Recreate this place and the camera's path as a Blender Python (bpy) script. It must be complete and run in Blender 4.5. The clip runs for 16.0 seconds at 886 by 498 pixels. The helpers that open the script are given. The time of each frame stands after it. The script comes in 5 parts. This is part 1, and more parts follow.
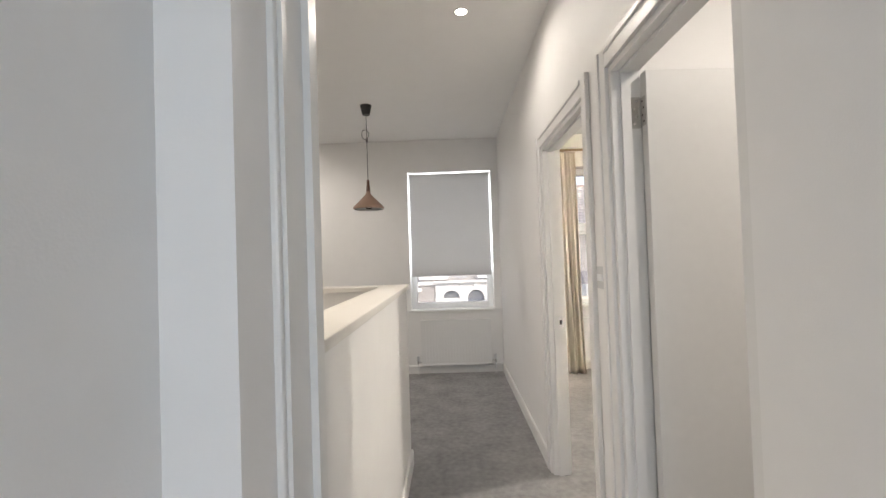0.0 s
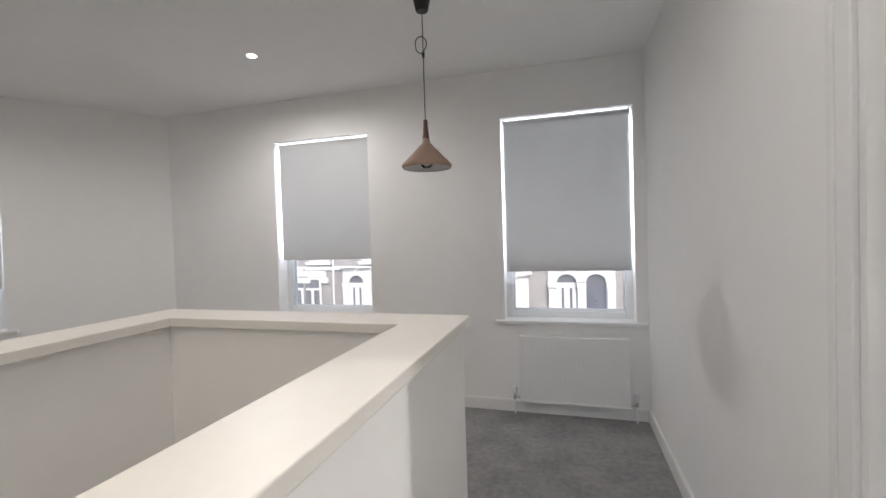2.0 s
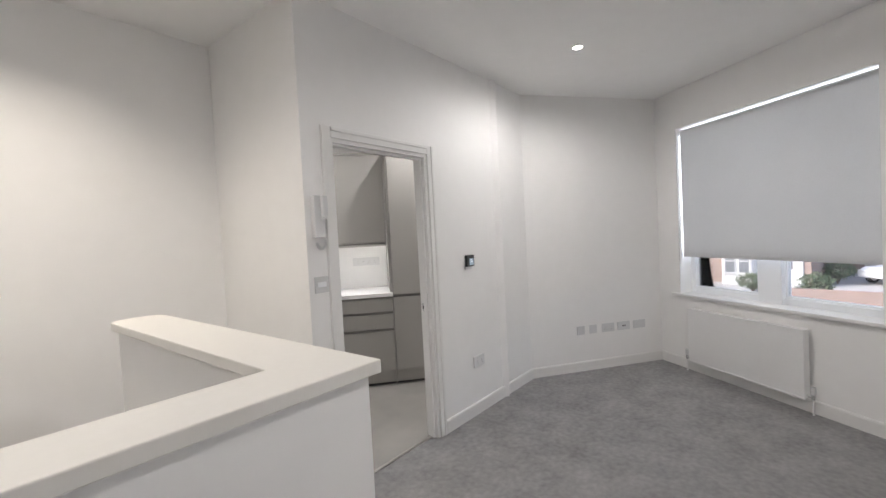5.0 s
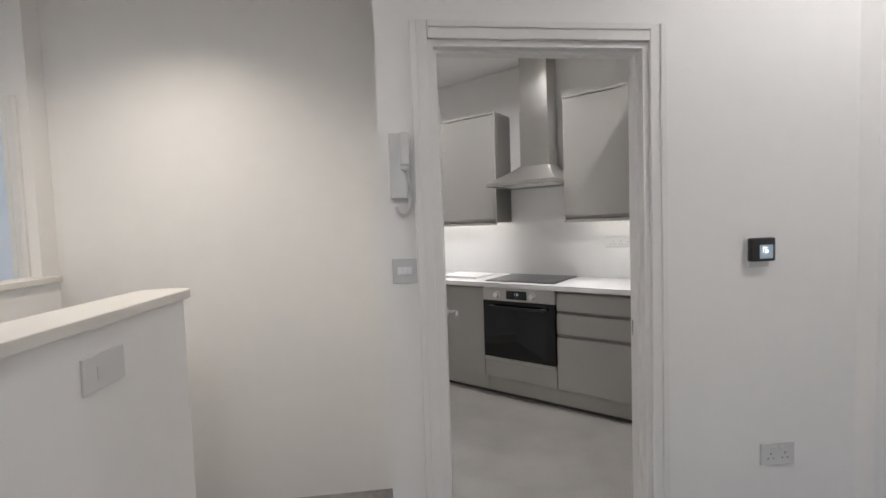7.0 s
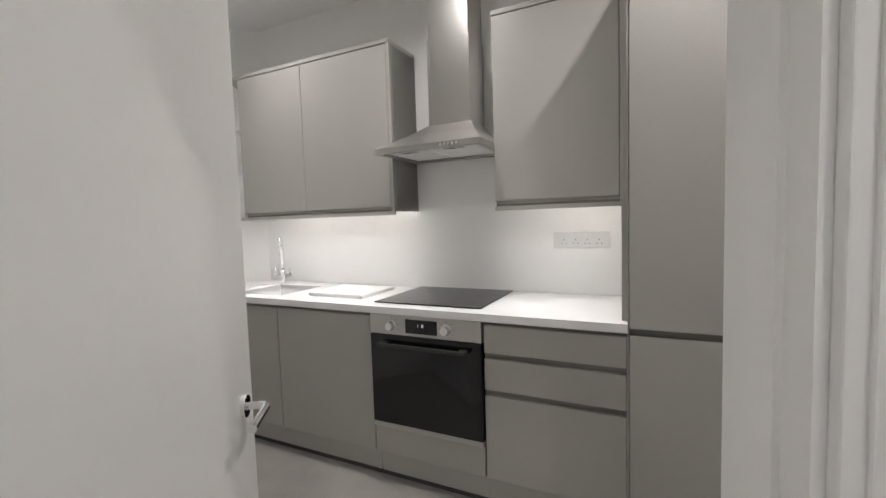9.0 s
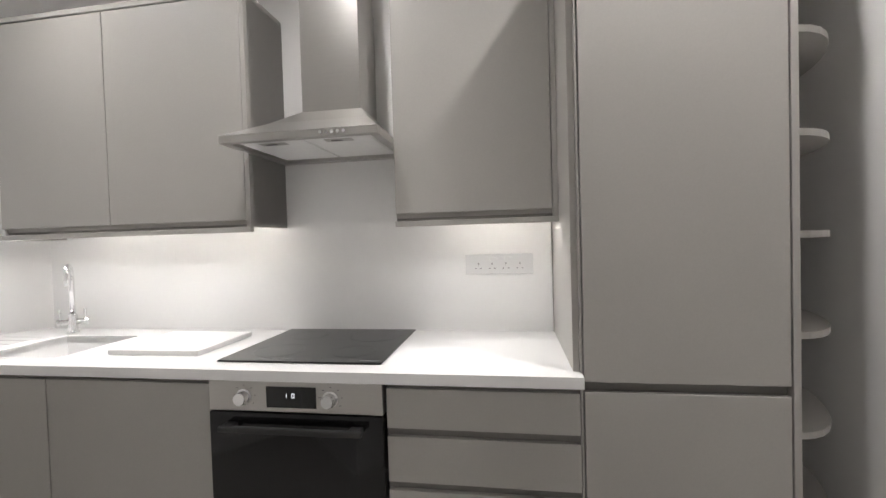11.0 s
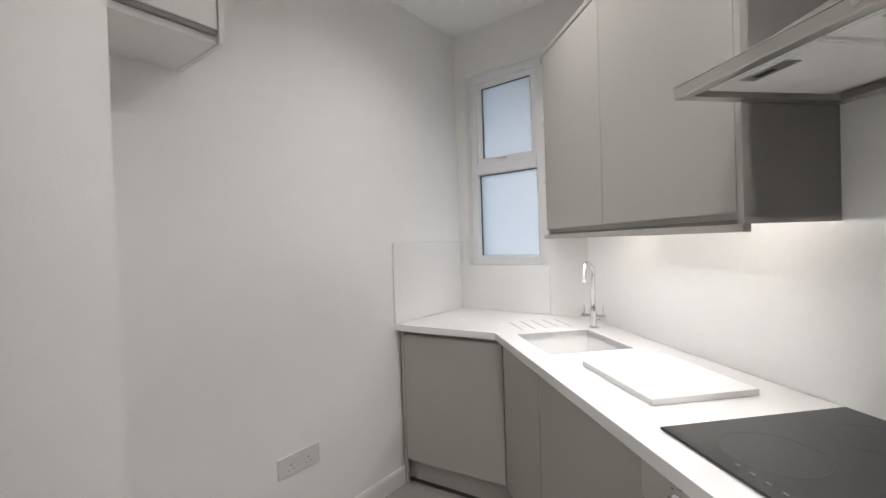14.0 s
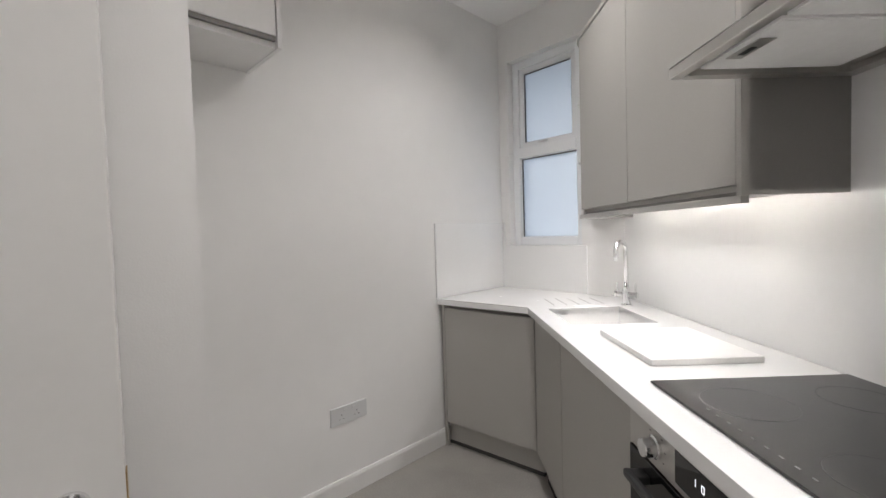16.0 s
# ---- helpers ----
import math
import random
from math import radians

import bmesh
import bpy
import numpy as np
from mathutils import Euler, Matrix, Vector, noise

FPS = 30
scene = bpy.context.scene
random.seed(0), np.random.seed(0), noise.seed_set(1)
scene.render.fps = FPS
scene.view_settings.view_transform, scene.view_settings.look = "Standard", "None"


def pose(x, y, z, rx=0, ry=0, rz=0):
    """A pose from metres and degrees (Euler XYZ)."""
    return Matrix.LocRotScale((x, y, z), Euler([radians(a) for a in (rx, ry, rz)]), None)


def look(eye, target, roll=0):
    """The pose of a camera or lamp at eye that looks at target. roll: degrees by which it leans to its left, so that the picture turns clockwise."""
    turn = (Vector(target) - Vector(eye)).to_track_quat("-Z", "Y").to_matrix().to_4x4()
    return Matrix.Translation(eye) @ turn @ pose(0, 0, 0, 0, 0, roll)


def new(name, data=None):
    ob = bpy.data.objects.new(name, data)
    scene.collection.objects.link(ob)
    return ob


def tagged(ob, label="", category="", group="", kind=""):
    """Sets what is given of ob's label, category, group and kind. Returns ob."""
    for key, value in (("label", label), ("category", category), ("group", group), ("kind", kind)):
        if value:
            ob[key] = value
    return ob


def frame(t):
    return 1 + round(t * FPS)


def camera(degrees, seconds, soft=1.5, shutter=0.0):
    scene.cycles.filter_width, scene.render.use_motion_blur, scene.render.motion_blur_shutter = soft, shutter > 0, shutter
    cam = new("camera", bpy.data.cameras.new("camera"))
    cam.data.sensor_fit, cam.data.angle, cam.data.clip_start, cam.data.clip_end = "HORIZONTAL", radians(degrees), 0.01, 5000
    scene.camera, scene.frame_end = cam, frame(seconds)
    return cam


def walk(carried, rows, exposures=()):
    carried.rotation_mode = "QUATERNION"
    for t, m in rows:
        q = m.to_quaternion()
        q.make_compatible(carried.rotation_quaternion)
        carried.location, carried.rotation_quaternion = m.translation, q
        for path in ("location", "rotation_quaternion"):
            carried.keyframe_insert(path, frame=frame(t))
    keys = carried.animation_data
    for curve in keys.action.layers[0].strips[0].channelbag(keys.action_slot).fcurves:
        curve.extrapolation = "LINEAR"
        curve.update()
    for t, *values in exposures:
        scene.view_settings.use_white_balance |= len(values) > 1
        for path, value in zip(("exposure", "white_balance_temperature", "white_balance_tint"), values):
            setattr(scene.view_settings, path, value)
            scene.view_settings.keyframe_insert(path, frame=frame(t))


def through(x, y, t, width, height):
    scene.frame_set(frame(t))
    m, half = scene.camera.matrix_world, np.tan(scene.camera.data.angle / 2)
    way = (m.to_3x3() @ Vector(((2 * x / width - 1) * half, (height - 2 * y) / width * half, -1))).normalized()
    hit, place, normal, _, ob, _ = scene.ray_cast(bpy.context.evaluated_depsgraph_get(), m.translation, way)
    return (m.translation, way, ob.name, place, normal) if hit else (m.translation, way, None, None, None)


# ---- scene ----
cam = camera(92.5, 16.0)
PATH = [
    (0, (-0.059, -0.305, 1.343), (-0.091, 1.695, 1.384), -1.9),
    (0.5, (-0.085, 0.033, 1.344), (-0.053, 2.032, 1.345), -1.5),
    (1, (-0.047, 0.41, 1.353), (-0.031, 2.41, 1.325), -1.5),
    (1.5, (-0.021, 0.821, 1.392), (-0.204, 2.812, 1.344), -1.7),
    (2, (-0.05, 1.256, 1.409), (-0.606, 3.176, 1.361), -1.8),
    (2.5, (-0.066, 1.647, 1.414), (-1.087, 3.366, 1.369), -2.0),
    (3, (-0.15, 1.97, 1.406), (-1.612, 3.334, 1.36), -2.3),
    (3.5, (-0.256, 2.298, 1.418), (-2.112, 3.04, 1.378), -2.3),
    (4, (-0.379, 2.6, 1.418), (-2.379, 2.597, 1.385), -2.5),
    (4.5, (-0.584, 2.899, 1.42), (-2.461, 2.211, 1.37), -2.6),
    (5, (-0.88, 3.203, 1.434), (-2.439, 1.953, 1.371), -3.0),
    (5.2, (-1.03, 3.285, 1.433), (-2.43, 1.858, 1.373), -2.8),
    (7.3, (-2.371, 2.583, 1.348), (-2.489, 0.589, 1.243), -2.0),
    (7.5, (-2.468, 2.45, 1.348), (-2.553, 0.455, 1.235), -2.0),
    (8, (-2.636, 2.131, 1.327), (-2.715, 0.137, 1.204), -2.0),
    (8.5, (-2.683, 1.836, 1.306), (-2.854, -0.152, 1.179), -2.0),
    (9, (-2.658, 1.571, 1.32), (-3.209, -0.347, 1.186), -1.8),
    (9.2, (-2.674, 1.493, 1.341), (-3.418, -0.358, 1.199), -1.8),
    (11.3, (-2.784, 1.008, 1.308), (-3.874, -0.669, 1.266), -1.7),
    (11.5, (-2.787, 0.995, 1.311), (-3.702, -0.783, 1.284), -1.8),
    (12, (-2.8, 0.918, 1.322), (-3.217, -1.039, 1.313), -1.9),
    (12.5, (-2.824, 0.775, 1.344), (-2.732, -1.222, 1.331), -2.0),
    (13, (-2.918, 0.614, 1.359), (-2.329, -1.297, 1.347), -1.8),
    (13.5, (-3.054, 0.505, 1.37), (-2.069, -1.236, 1.351), -1.9),
    (14, (-3.144, 0.458, 1.359), (-1.879, -1.091, 1.328), -1.9),
    (14.5, (-3.236, 0.43, 1.336), (-1.851, -1.013, 1.297), -1.9),
    (15, (-3.358, 0.443, 1.3), (-1.923, -0.95, 1.251), -1.8),
    (15.5, (-3.407, 0.476, 1.286), (-1.951, -0.894, 1.222), -1.7),
    (16, (-3.34, 0.495, 1.308), (-1.868, -0.857, 1.23), -1.7),
]
EXPOSURES = [(0.0, 2.3, 6950, 13), (0.6, 2.25, 7200, 13), (1.5, 2.1, 6550, 13), (2.5, 2.1, 6400, 13), (4.5, 2.4, 6350, 13), (5.2, 2.4, 6350, 13), (7.3, 2.15, 6300, 13),
             (9.2, 2.3, 6420, 13), (11.3, 2.4, 6400, 13), (16.0, 2.3, 6400, 13)]
walk(cam, [(t, look(eye, aim, roll)) for t, eye, aim, roll in PATH], EXPOSURES)

# ---- world and light ----
SKY_STRENGTH, SUN_STRENGTH = 0.09, 0.65
SPOT_POWER, KITCHEN_SPOT_POWER, STRIP_POWER = 20.0, 15.0, 0.74
LED_TILT = -32.0
WINDOW_POWER, HALL_POWER, DRUM_POWER = 4.2, 2.0, 48.0
world = bpy.data.worlds.new("overcast")
scene.world = world
world.use_nodes = True
wn = world.node_tree
sky = wn.nodes.new("ShaderNodeTexSky")
sky.sky_type, sky.sun_disc = "NISHITA", False
sky.sun_elevation, sky.sun_rotation = radians(41), radians(145)
sky.air_density, sky.dust_density = 1.0, 2.5
wn.links.new(sky.outputs[0], wn.nodes["Background"].inputs[0])
wn.nodes["Background"].inputs[1].default_value = SKY_STRENGTH
sun = new("sun", bpy.data.lights.new("sun", "SUN"))
sun.data.energy, sun.data.angle, sun.data.color = SUN_STRENGTH, radians(30), (1.0, 0.985, 0.965)
sun.matrix_world = look((0, 0, 30), (-9.0, 13.0, 16.0))


# ---- materials ----
def material(name, color, rough=0.6, metal=0.0, vary=0.06, scale=6.0, fine=60.0, bump=0.0, bump_scale=200.0,
             rough_vary=0.025, stretch=None, spec=None):
    m = bpy.data.materials.new(name)
    m.use_nodes = True
    n, l = m.node_tree.nodes, m.node_tree.links
    b = n["Principled BSDF"]
    tc = n.new("ShaderNodeTexCoord")
    mp = n.new("ShaderNodeMapping")
    l.new(tc.outputs["Object"], mp.inputs[0])
    if stretch:
        mp.inputs["Scale"].default_value = stretch
    big, small = n.new("ShaderNodeTexNoise"), n.new("ShaderNodeTexNoise")
    big.inputs["Scale"].default_value, small.inputs["Scale"].default_value = scale, fine
    big.inputs["Detail"].default_value = small.inputs["Detail"].default_value = 3
    for x in (big, small):
        l.new(mp.outputs[0], x.inputs["Vector"])
    mix = n.new("ShaderNodeMath")
    mix.operation = "ADD"
    l.new(big.outputs[0], mix.inputs[0])
    l.new(small.outputs[0], mix.inputs[1])
    ramp = n.new("ShaderNodeMapRange")
    ramp.inputs["From Min"].default_value, ramp.inputs["From Max"].default_value = 0.6, 1.4
    ramp.inputs["To Min"].default_value, ramp.inputs["To Max"].default_value = 1 - vary, 1 + vary
    l.new(mix.outputs[0], ramp.inputs[0])
    hsv = n.new("ShaderNodeHueSaturation")
    hsv.inputs["Color"].default_value = (*color, 1)
    l.new(ramp.outputs[0], hsv.inputs["Value"])
    l.new(hsv.outputs[0], b.inputs["Base Color"])
    rr = n.new("ShaderNodeMapRange")
    rr.inputs["From Min"].default_value, rr.inputs["From Max"].default_value = 0.3, 0.7
    rr.inputs["To Min"].default_value, rr.inputs["To Max"].default_value = max(rough - rough_vary, 0.02), min(rough + rough_vary, 1)
    l.new(big.outputs[0], rr.inputs[0])
    l.new(rr.outputs[0], b.inputs["Roughness"])
    b.inputs["Metallic"].default_value = metal
    if spec is not None:
        b.inputs["Specular IOR Level"].default_value = spec
    if bump:
        bn, bp = n.new("ShaderNodeTexNoise"), n.new("ShaderNodeBump")
        bn.inputs["Scale"].default_value, bn.inputs["Detail"].default_value = bump_scale, 4
        l.new(mp.outputs[0], bn.inputs["Vector"])
        l.new(bn.outputs[0], bp.inputs["Height"])
        bp.inputs["Strength"].default_value, bp.inputs["Distance"].default_value = bump, 0.01
        l.new(bp.outputs[0], b.inputs["Normal"])
    return m


def glowing(name, color, strength):
    m = bpy.data.materials.new(name)
    m.use_nodes = True
    b = m.node_tree.nodes["Principled BSDF"]
    b.inputs["Base Color"].default_value = (*color, 1)
    b.inputs["Emission Color"].default_value = (*color, 1)
    b.inputs["Emission Strength"].default_value = strength
    return m


def glazing(name, color=(1, 1, 1), rough=0.0):
    m = bpy.data.materials.new(name)
    m.use_nodes = True
    n, l = m.node_tree.nodes, m.node_tree.links
    n.remove(n["Principled BSDF"])
    clear, gloss, mix, fr = (n.new("ShaderNodeBsdfTransparent"), n.new("ShaderNodeBsdfGlossy"), n.new("ShaderNodeMixShader"), n.new("ShaderNodeFresnel"))
    clear.inputs[0].default_value = (*color, 1)
    gloss.inputs["Roughness"].default_value = rough
    fr.inputs[0].default_value = 1.45
    l.new(fr.outputs[0], mix.inputs[0])
    l.new(clear.outputs[0], mix.inputs[1])
    l.new(gloss.outputs[0], mix.inputs[2])
    l.new(mix.outputs[0], n["Material Output"].inputs[0])
    return m


def translucent(name, color, through, rough=0.6):
    """Cloth or frosted glass: part of the light passes, spread out."""
    m = material(name, color, rough, vary=0.04, scale=3, fine=120)
    n, l = m.node_tree.nodes, m.node_tree.links
    tr, mix = n.new("ShaderNodeBsdfTranslucent"), n.new("ShaderNodeMixShader")
    tr.inputs[0].default_value = (*color, 1)
    mix.inputs[0].default_value = through
    l.new(n["Principled BSDF"].outputs[0], mix.inputs[1])
    l.new(tr.outputs[0], mix.inputs[2])
    l.new(mix.outputs[0], n["Material Output"].inputs[0])
    return m


def brick_material(name, c1, c2, mortar):
    m = bpy.data.materials.new(name)
    m.use_nodes = True
    n, l = m.node_tree.nodes, m.node_tree.links
    b = n["Principled BSDF"]
    tc, sep, com, br, noi, mx = (n.new("ShaderNodeTexCoord"), n.new("ShaderNodeSeparateXYZ"), n.new("ShaderNodeCombineXYZ"),
                                 n.new("ShaderNodeTexBrick"), n.new("ShaderNodeTexNoise"), n.new("ShaderNodeMix"))
    l.new(tc.outputs["Object"], sep.inputs[0])
    add = n.new("ShaderNodeMath")
    add.operation = "ADD"
    l.new(sep.outputs[0], add.inputs[0])
    l.new(sep.outputs[1], add.inputs[1])
    l.new(add.outputs[0], com.inputs[0])
    l.new(sep.outputs[2], com.inputs[1])
    l.new(com.outputs[0], br.inputs["Vector"])
    br.inputs["Color1"].default_value, br.inputs["Color2"].default_value, br.inputs["Mortar"].default_value = (*c1, 1), (*c2, 1), (*mortar, 1)
    br.inputs["Scale"].default_value = 1.0
    br.inputs["Brick Width"].default_value, br.inputs["Row Height"].default_value, br.inputs["Mortar Size"].default_value = 0.225, 0.075, 0.008
    noi.inputs["Scale"].default_value = 1.7
    l.new(tc.outputs["Object"], noi.inputs["Vector"])
    mx.data_type, mx.blend_type = "RGBA", "MULTIPLY"
    mx.inputs["Factor"].default_value = 0.35
    l.new(br.outputs[0], mx.inputs["A"])
    l.new(noi.outputs["Fac"], mx.inputs["B"])
    l.new(mx.outputs["Result"], b.inputs["Base Color"])
    b.inputs["Roughness"].default_value = 0.9
    bp = n.new("ShaderNodeBump")
    bp.inputs["Strength"].default_value, bp.inputs["Distance"].default_value = 0.6, 0.01
    bp.invert = True
    l.new(br.outputs["Fac"], bp.inputs["Height"])
    l.new(bp.outputs[0], b.inputs["Normal"])
    return m


PAINT = material("matt wall paint", (0.855, 0.845, 0.83), 0.55, vary=0.018, scale=1.3, fine=9, bump=0.05, bump_scale=260)
CEILING = material("matt ceiling paint", (0.90, 0.895, 0.88), 0.8, vary=0.015, scale=1.1, fine=8, bump=0.03)
GLOSS = material("satin white woodwork", (0.80, 0.79, 0.77), 0.36, vary=0.015, scale=4, fine=40)
DOORPAINT = material("satin door paint", (0.78, 0.77, 0.75), 0.38, vary=0.02, scale=3, fine=30)
CAPMAT = material("satin cap board", (0.76, 0.735, 0.69), 0.4, vary=0.02, scale=5, fine=60, bump=0.02)
CARPET = material("grey twist carpet", (0.40, 0.392, 0.39), 1.0, vary=0.26, scale=4.5, fine=26, bump=0.9, bump_scale=520, spec=0.1)
VINYL = material("grey stone vinyl", (0.35, 0.335, 0.31), 0.42, vary=0.22, scale=3.5, fine=140, bump=0.05, bump_scale=60)
UPVC = material("white upvc", (0.84, 0.85, 0.86), 0.3, vary=0.01)
BLINDCLOTH = translucent("grey blackout cloth", (0.60, 0.595, 0.59), 0.24, 0.85)
ALU = material("white coated aluminium", (0.78, 0.78, 0.77), 0.35, vary=0.02)
ENAMEL = material("white radiator enamel", (0.80, 0.795, 0.785), 0.3, vary=0.015)
CHROME = material("polished chrome", (0.80, 0.80, 0.80), 0.1, 1.0, vary=0.03, rough_vary=0.04)
BRUSHED = material("brushed steel", (0.56, 0.545, 0.52), 0.33, 1.0, vary=0.03, scale=3, fine=30, stretch=(2, 2, 40))
BRASS = material("worn brass", (0.48, 0.33, 0.16), 0.35, 1.0, vary=0.1)
TAUPE = material("matt taupe cabinet lacquer", (0.42, 0.405, 0.378), 0.42, vary=0.035, scale=2.2, fine=160, bump=0.02, bump_scale=300)
# Cabinet taupe made darker: the shade inside recesses is put into the colour.
TAUPE_SHADE = material("taupe darkened for recess shade", (0.23, 0.22, 0.205), 0.45, vary=0.03)
STONE = material("white solid worktop", (0.85, 0.845, 0.835), 0.25, vary=0.015, scale=3, fine=160)
SPLASH = material("white splashback sheet", (0.85, 0.845, 0.835), 0.2, vary=0.012, scale=2, fine=50)
WHITELAM = material("white laminate", (0.80, 0.79, 0.775), 0.35, vary=0.015)
BLACKGLASS = material("black ceramic glass", (0.012, 0.012, 0.013), 0.07, vary=0.2, scale=8, rough_vary=0.05)
OVENGLASS = material("dark oven glass", (0.008, 0.008, 0.009), 0.05, vary=0.2, scale=5, rough_vary=0.03)
BLACK = material("black plastic", (0.02, 0.02, 0.02), 0.4, vary=0.1)
# Near-black strip colour that paints the shaded gap beneath the plinths.
DARKGAP = material("dark shaded gap", (0.05, 0.048, 0.045), 0.8)
PLASTIC = material("white moulded plastic", (0.67, 0.67, 0.67), 0.3, vary=0.01)
PLATE = material("satin grey plate", (0.62, 0.62, 0.615), 0.4, vary=0.01)
SLOT = material("dark slot", (0.08, 0.07, 0.065), 0.6)
MESH = material("grease filter aluminium", (0.90, 0.895, 0.88), 0.5, 0.0, vary=0.03, scale=20)
COPPER = material("copper spun shade", (0.31, 0.205, 0.155), 0.5, 0.2, vary=0.05, scale=8)
SHADEIN = material("white shade lining", (0.72, 0.71, 0.70), 0.5)
WALNUT = material("dark walnut", (0.11, 0.045, 0.025), 0.45, vary=0.2, scale=12, fine=80, stretch=(6, 6, 1))
CURTAIN = translucent("cream linen curtain", (0.77, 0.72, 0.635), 0.25, 0.9)
# Brown tone for the shadow along the kitchen door's hinge side.
GAPSHADE = material("brown hinge gap shade", (0.24, 0.19, 0.13), 0.6, vary=0.12, scale=8, stretch=(1, 1, 8))
OAK = material("pale wooden pole", (0.36, 0.25, 0.15), 0.5, vary=0.15, scale=10, stretch=(1, 8, 8))
DRUM = translucent("white drum shade cloth", (0.86, 0.85, 0.81), 0.5, 0.8)
GLASS = glazing("clear pane")
FROST = translucent("frosted pane", (0.51, 0.55, 0.58), 0.85, 0.3)
SCREEN = glowing("thermostat screen", (0.35, 0.45, 0.52), 0.045)
DIGITS = glowing("display digits", (0.95, 0.97, 1.0), 0.2)
LEDGLOW = glowing("led strip", (1.0, 0.95, 0.86), 2.0)
BULBGLOW = glowing("downlight lens", (1.0, 0.94, 0.85), 9.0)
FAINT = material("faint zone print", (0.03, 0.03, 0.031), 0.3)
INK = material("grey print", (0.16, 0.16, 0.16), 0.6)
BRICK_Y = brick_material("london stock brick", (0.37, 0.36, 0.345), (0.27, 0.26, 0.25), (0.45, 0.43, 0.41))
BRICK_R = brick_material("red brick", (0.38, 0.25, 0.21), (0.31, 0.21, 0.17), (0.45, 0.42, 0.38))
RENDER = material("white masonry paint", (0.56, 0.56, 0.55), 0.8, vary=0.06, scale=2, fine=20, bump=0.1, bump_scale=40)
SLATE = material("grey roof tile", (0.17, 0.165, 0.17), 0.8, vary=0.25, scale=5, fine=30, bump=0.2, bump_scale=20)
ASPHALT = material("asphalt", (0.24, 0.24, 0.24), 0.9, vary=0.2, scale=1, fine=40, bump=0.3, bump_scale=90)
PAVING = material("paving", (0.38, 0.37, 0.35), 0.85, vary=0.15, scale=1.5, fine=20)
DARKPANE = material("dark house pane", (0.15, 0.16, 0.17), 0.08)
GREYDOOR = material("grey front door", (0.12, 0.13, 0.15), 0.4)
CARPAINT = material("silver car paint", (0.52, 0.53, 0.55), 0.25, 0.5)
CARDARK = material("dark car paint", (0.13, 0.135, 0.145), 0.2, 0.3)
CARWHITE = material("white car paint", (0.75, 0.75, 0.75), 0.25)
RUBBER = material("tyre rubber", (0.02, 0.02, 0.02), 0.8)
BINBLUE = material("blue bin plastic", (0.05, 0.12, 0.17), 0.5)
LEAF = material("evergreen leaf", (0.09, 0.12, 0.065), 0.7, vary=0.4, scale=3, fine=20)
BARK = material("bark", (0.12, 0.09, 0.07), 0.9, vary=0.3, scale=4)


# ---- mesh helpers ----
def box(bm, x0, x1, y0, y1, z0, z1, m=None, bevel=0.0):
    vs = [bm.verts.new((x, y, z)) for x in (x0, x1) for y in (y0, y1) for z in (z0, z1)]
    fs = [bm.faces.new([vs[i] for i in q]) for q in ((0, 1, 3, 2), (4, 6, 7, 5), (0, 4, 5, 1), (2, 3, 7, 6), (0, 2, 6, 4), (1, 5, 7, 3))]
    if bevel:
        es = {e for f in fs for e in f.edges}
        done = bmesh.ops.bevel(bm, geom=list(es), offset=bevel, segments=2, affect="EDGES", profile=0.6)
        vs = list({v for f in done["faces"] for v in f.verts} | {v for v in vs if v.is_valid})
    if m is not None:
        for v in vs:
            v.co = m @ v.co
    return bm


def prism(bm, pts, z0, z1):
    a = [bm.verts.new((x, y, z0)) for x, y in pts]
    b = [bm.verts.new((x, y, z1)) for x, y in pts]
    k = len(pts)
    bm.faces.new(a[::-1]), bm.faces.new(b)
    for i in range(k):
        bm.faces.new((a[i], a[(i + 1) % k], b[(i + 1) % k], b[i]))
    return bm


def rod(bm, a, b, r, seg=14, r2=None):
    a, b = Vector(a), Vector(b)
    d = b - a
    m = Matrix.Translation((a + b) / 2) @ d.to_track_quat("Z", "Y").to_matrix().to_4x4()
    bmesh.ops.create_cone(bm, cap_ends=True, segments=seg, radius1=r, radius2=r if r2 is None else r2, depth=d.length, matrix=m)
    return bm


def lathe(bm, prof, seg=40, m=None):
    rings = []
    for r, z in prof:
        rings.append([bm.verts.new((r * math.cos(6.28318 * i / seg), r * math.sin(6.28318 * i / seg), z)) for i in range(seg)])
    for a, b in zip(rings, rings[1:]):
        for i in range(seg):
            bm.faces.new((a[i], a[(i + 1) % seg], b[(i + 1) % seg], b[i]))
    if m is not None:
        for ring in rings:
            for v in ring:
                v.co = m @ v.co
    return bm


def tube(bm, pts, r, seg=10):
    """A round bar along points."""
    pts = [Vector(p) for p in pts]
    prev, rings = None, []
    for i, p in enumerate(pts):
        d = (pts[min(i + 1, len(pts) - 1)] - pts[max(i - 1, 0)]).normalized()
        side = d.orthogonal().normalized() if prev is None else (prev - prev.dot(d) * d).normalized()
        prev = side
        up = d.cross(side)
        rings.append([bm.verts.new(p + r * (math.cos(6.28318 * k / seg) * side + math.sin(6.28318 * k / seg) * up)) for k in range(seg)])
    for a, b in zip(rings, rings[1:]):
        for k in range(seg):
            bm.faces.new((a[k], a[(k + 1) % seg], b[(k + 1) % seg], b[k]))
    bm.faces.new(rings[0][::-1]), bm.faces.new(rings[-1])
    return bm


def smooth(ob):
    for p in ob.data.polygons:
        p.use_smooth = True
    return ob


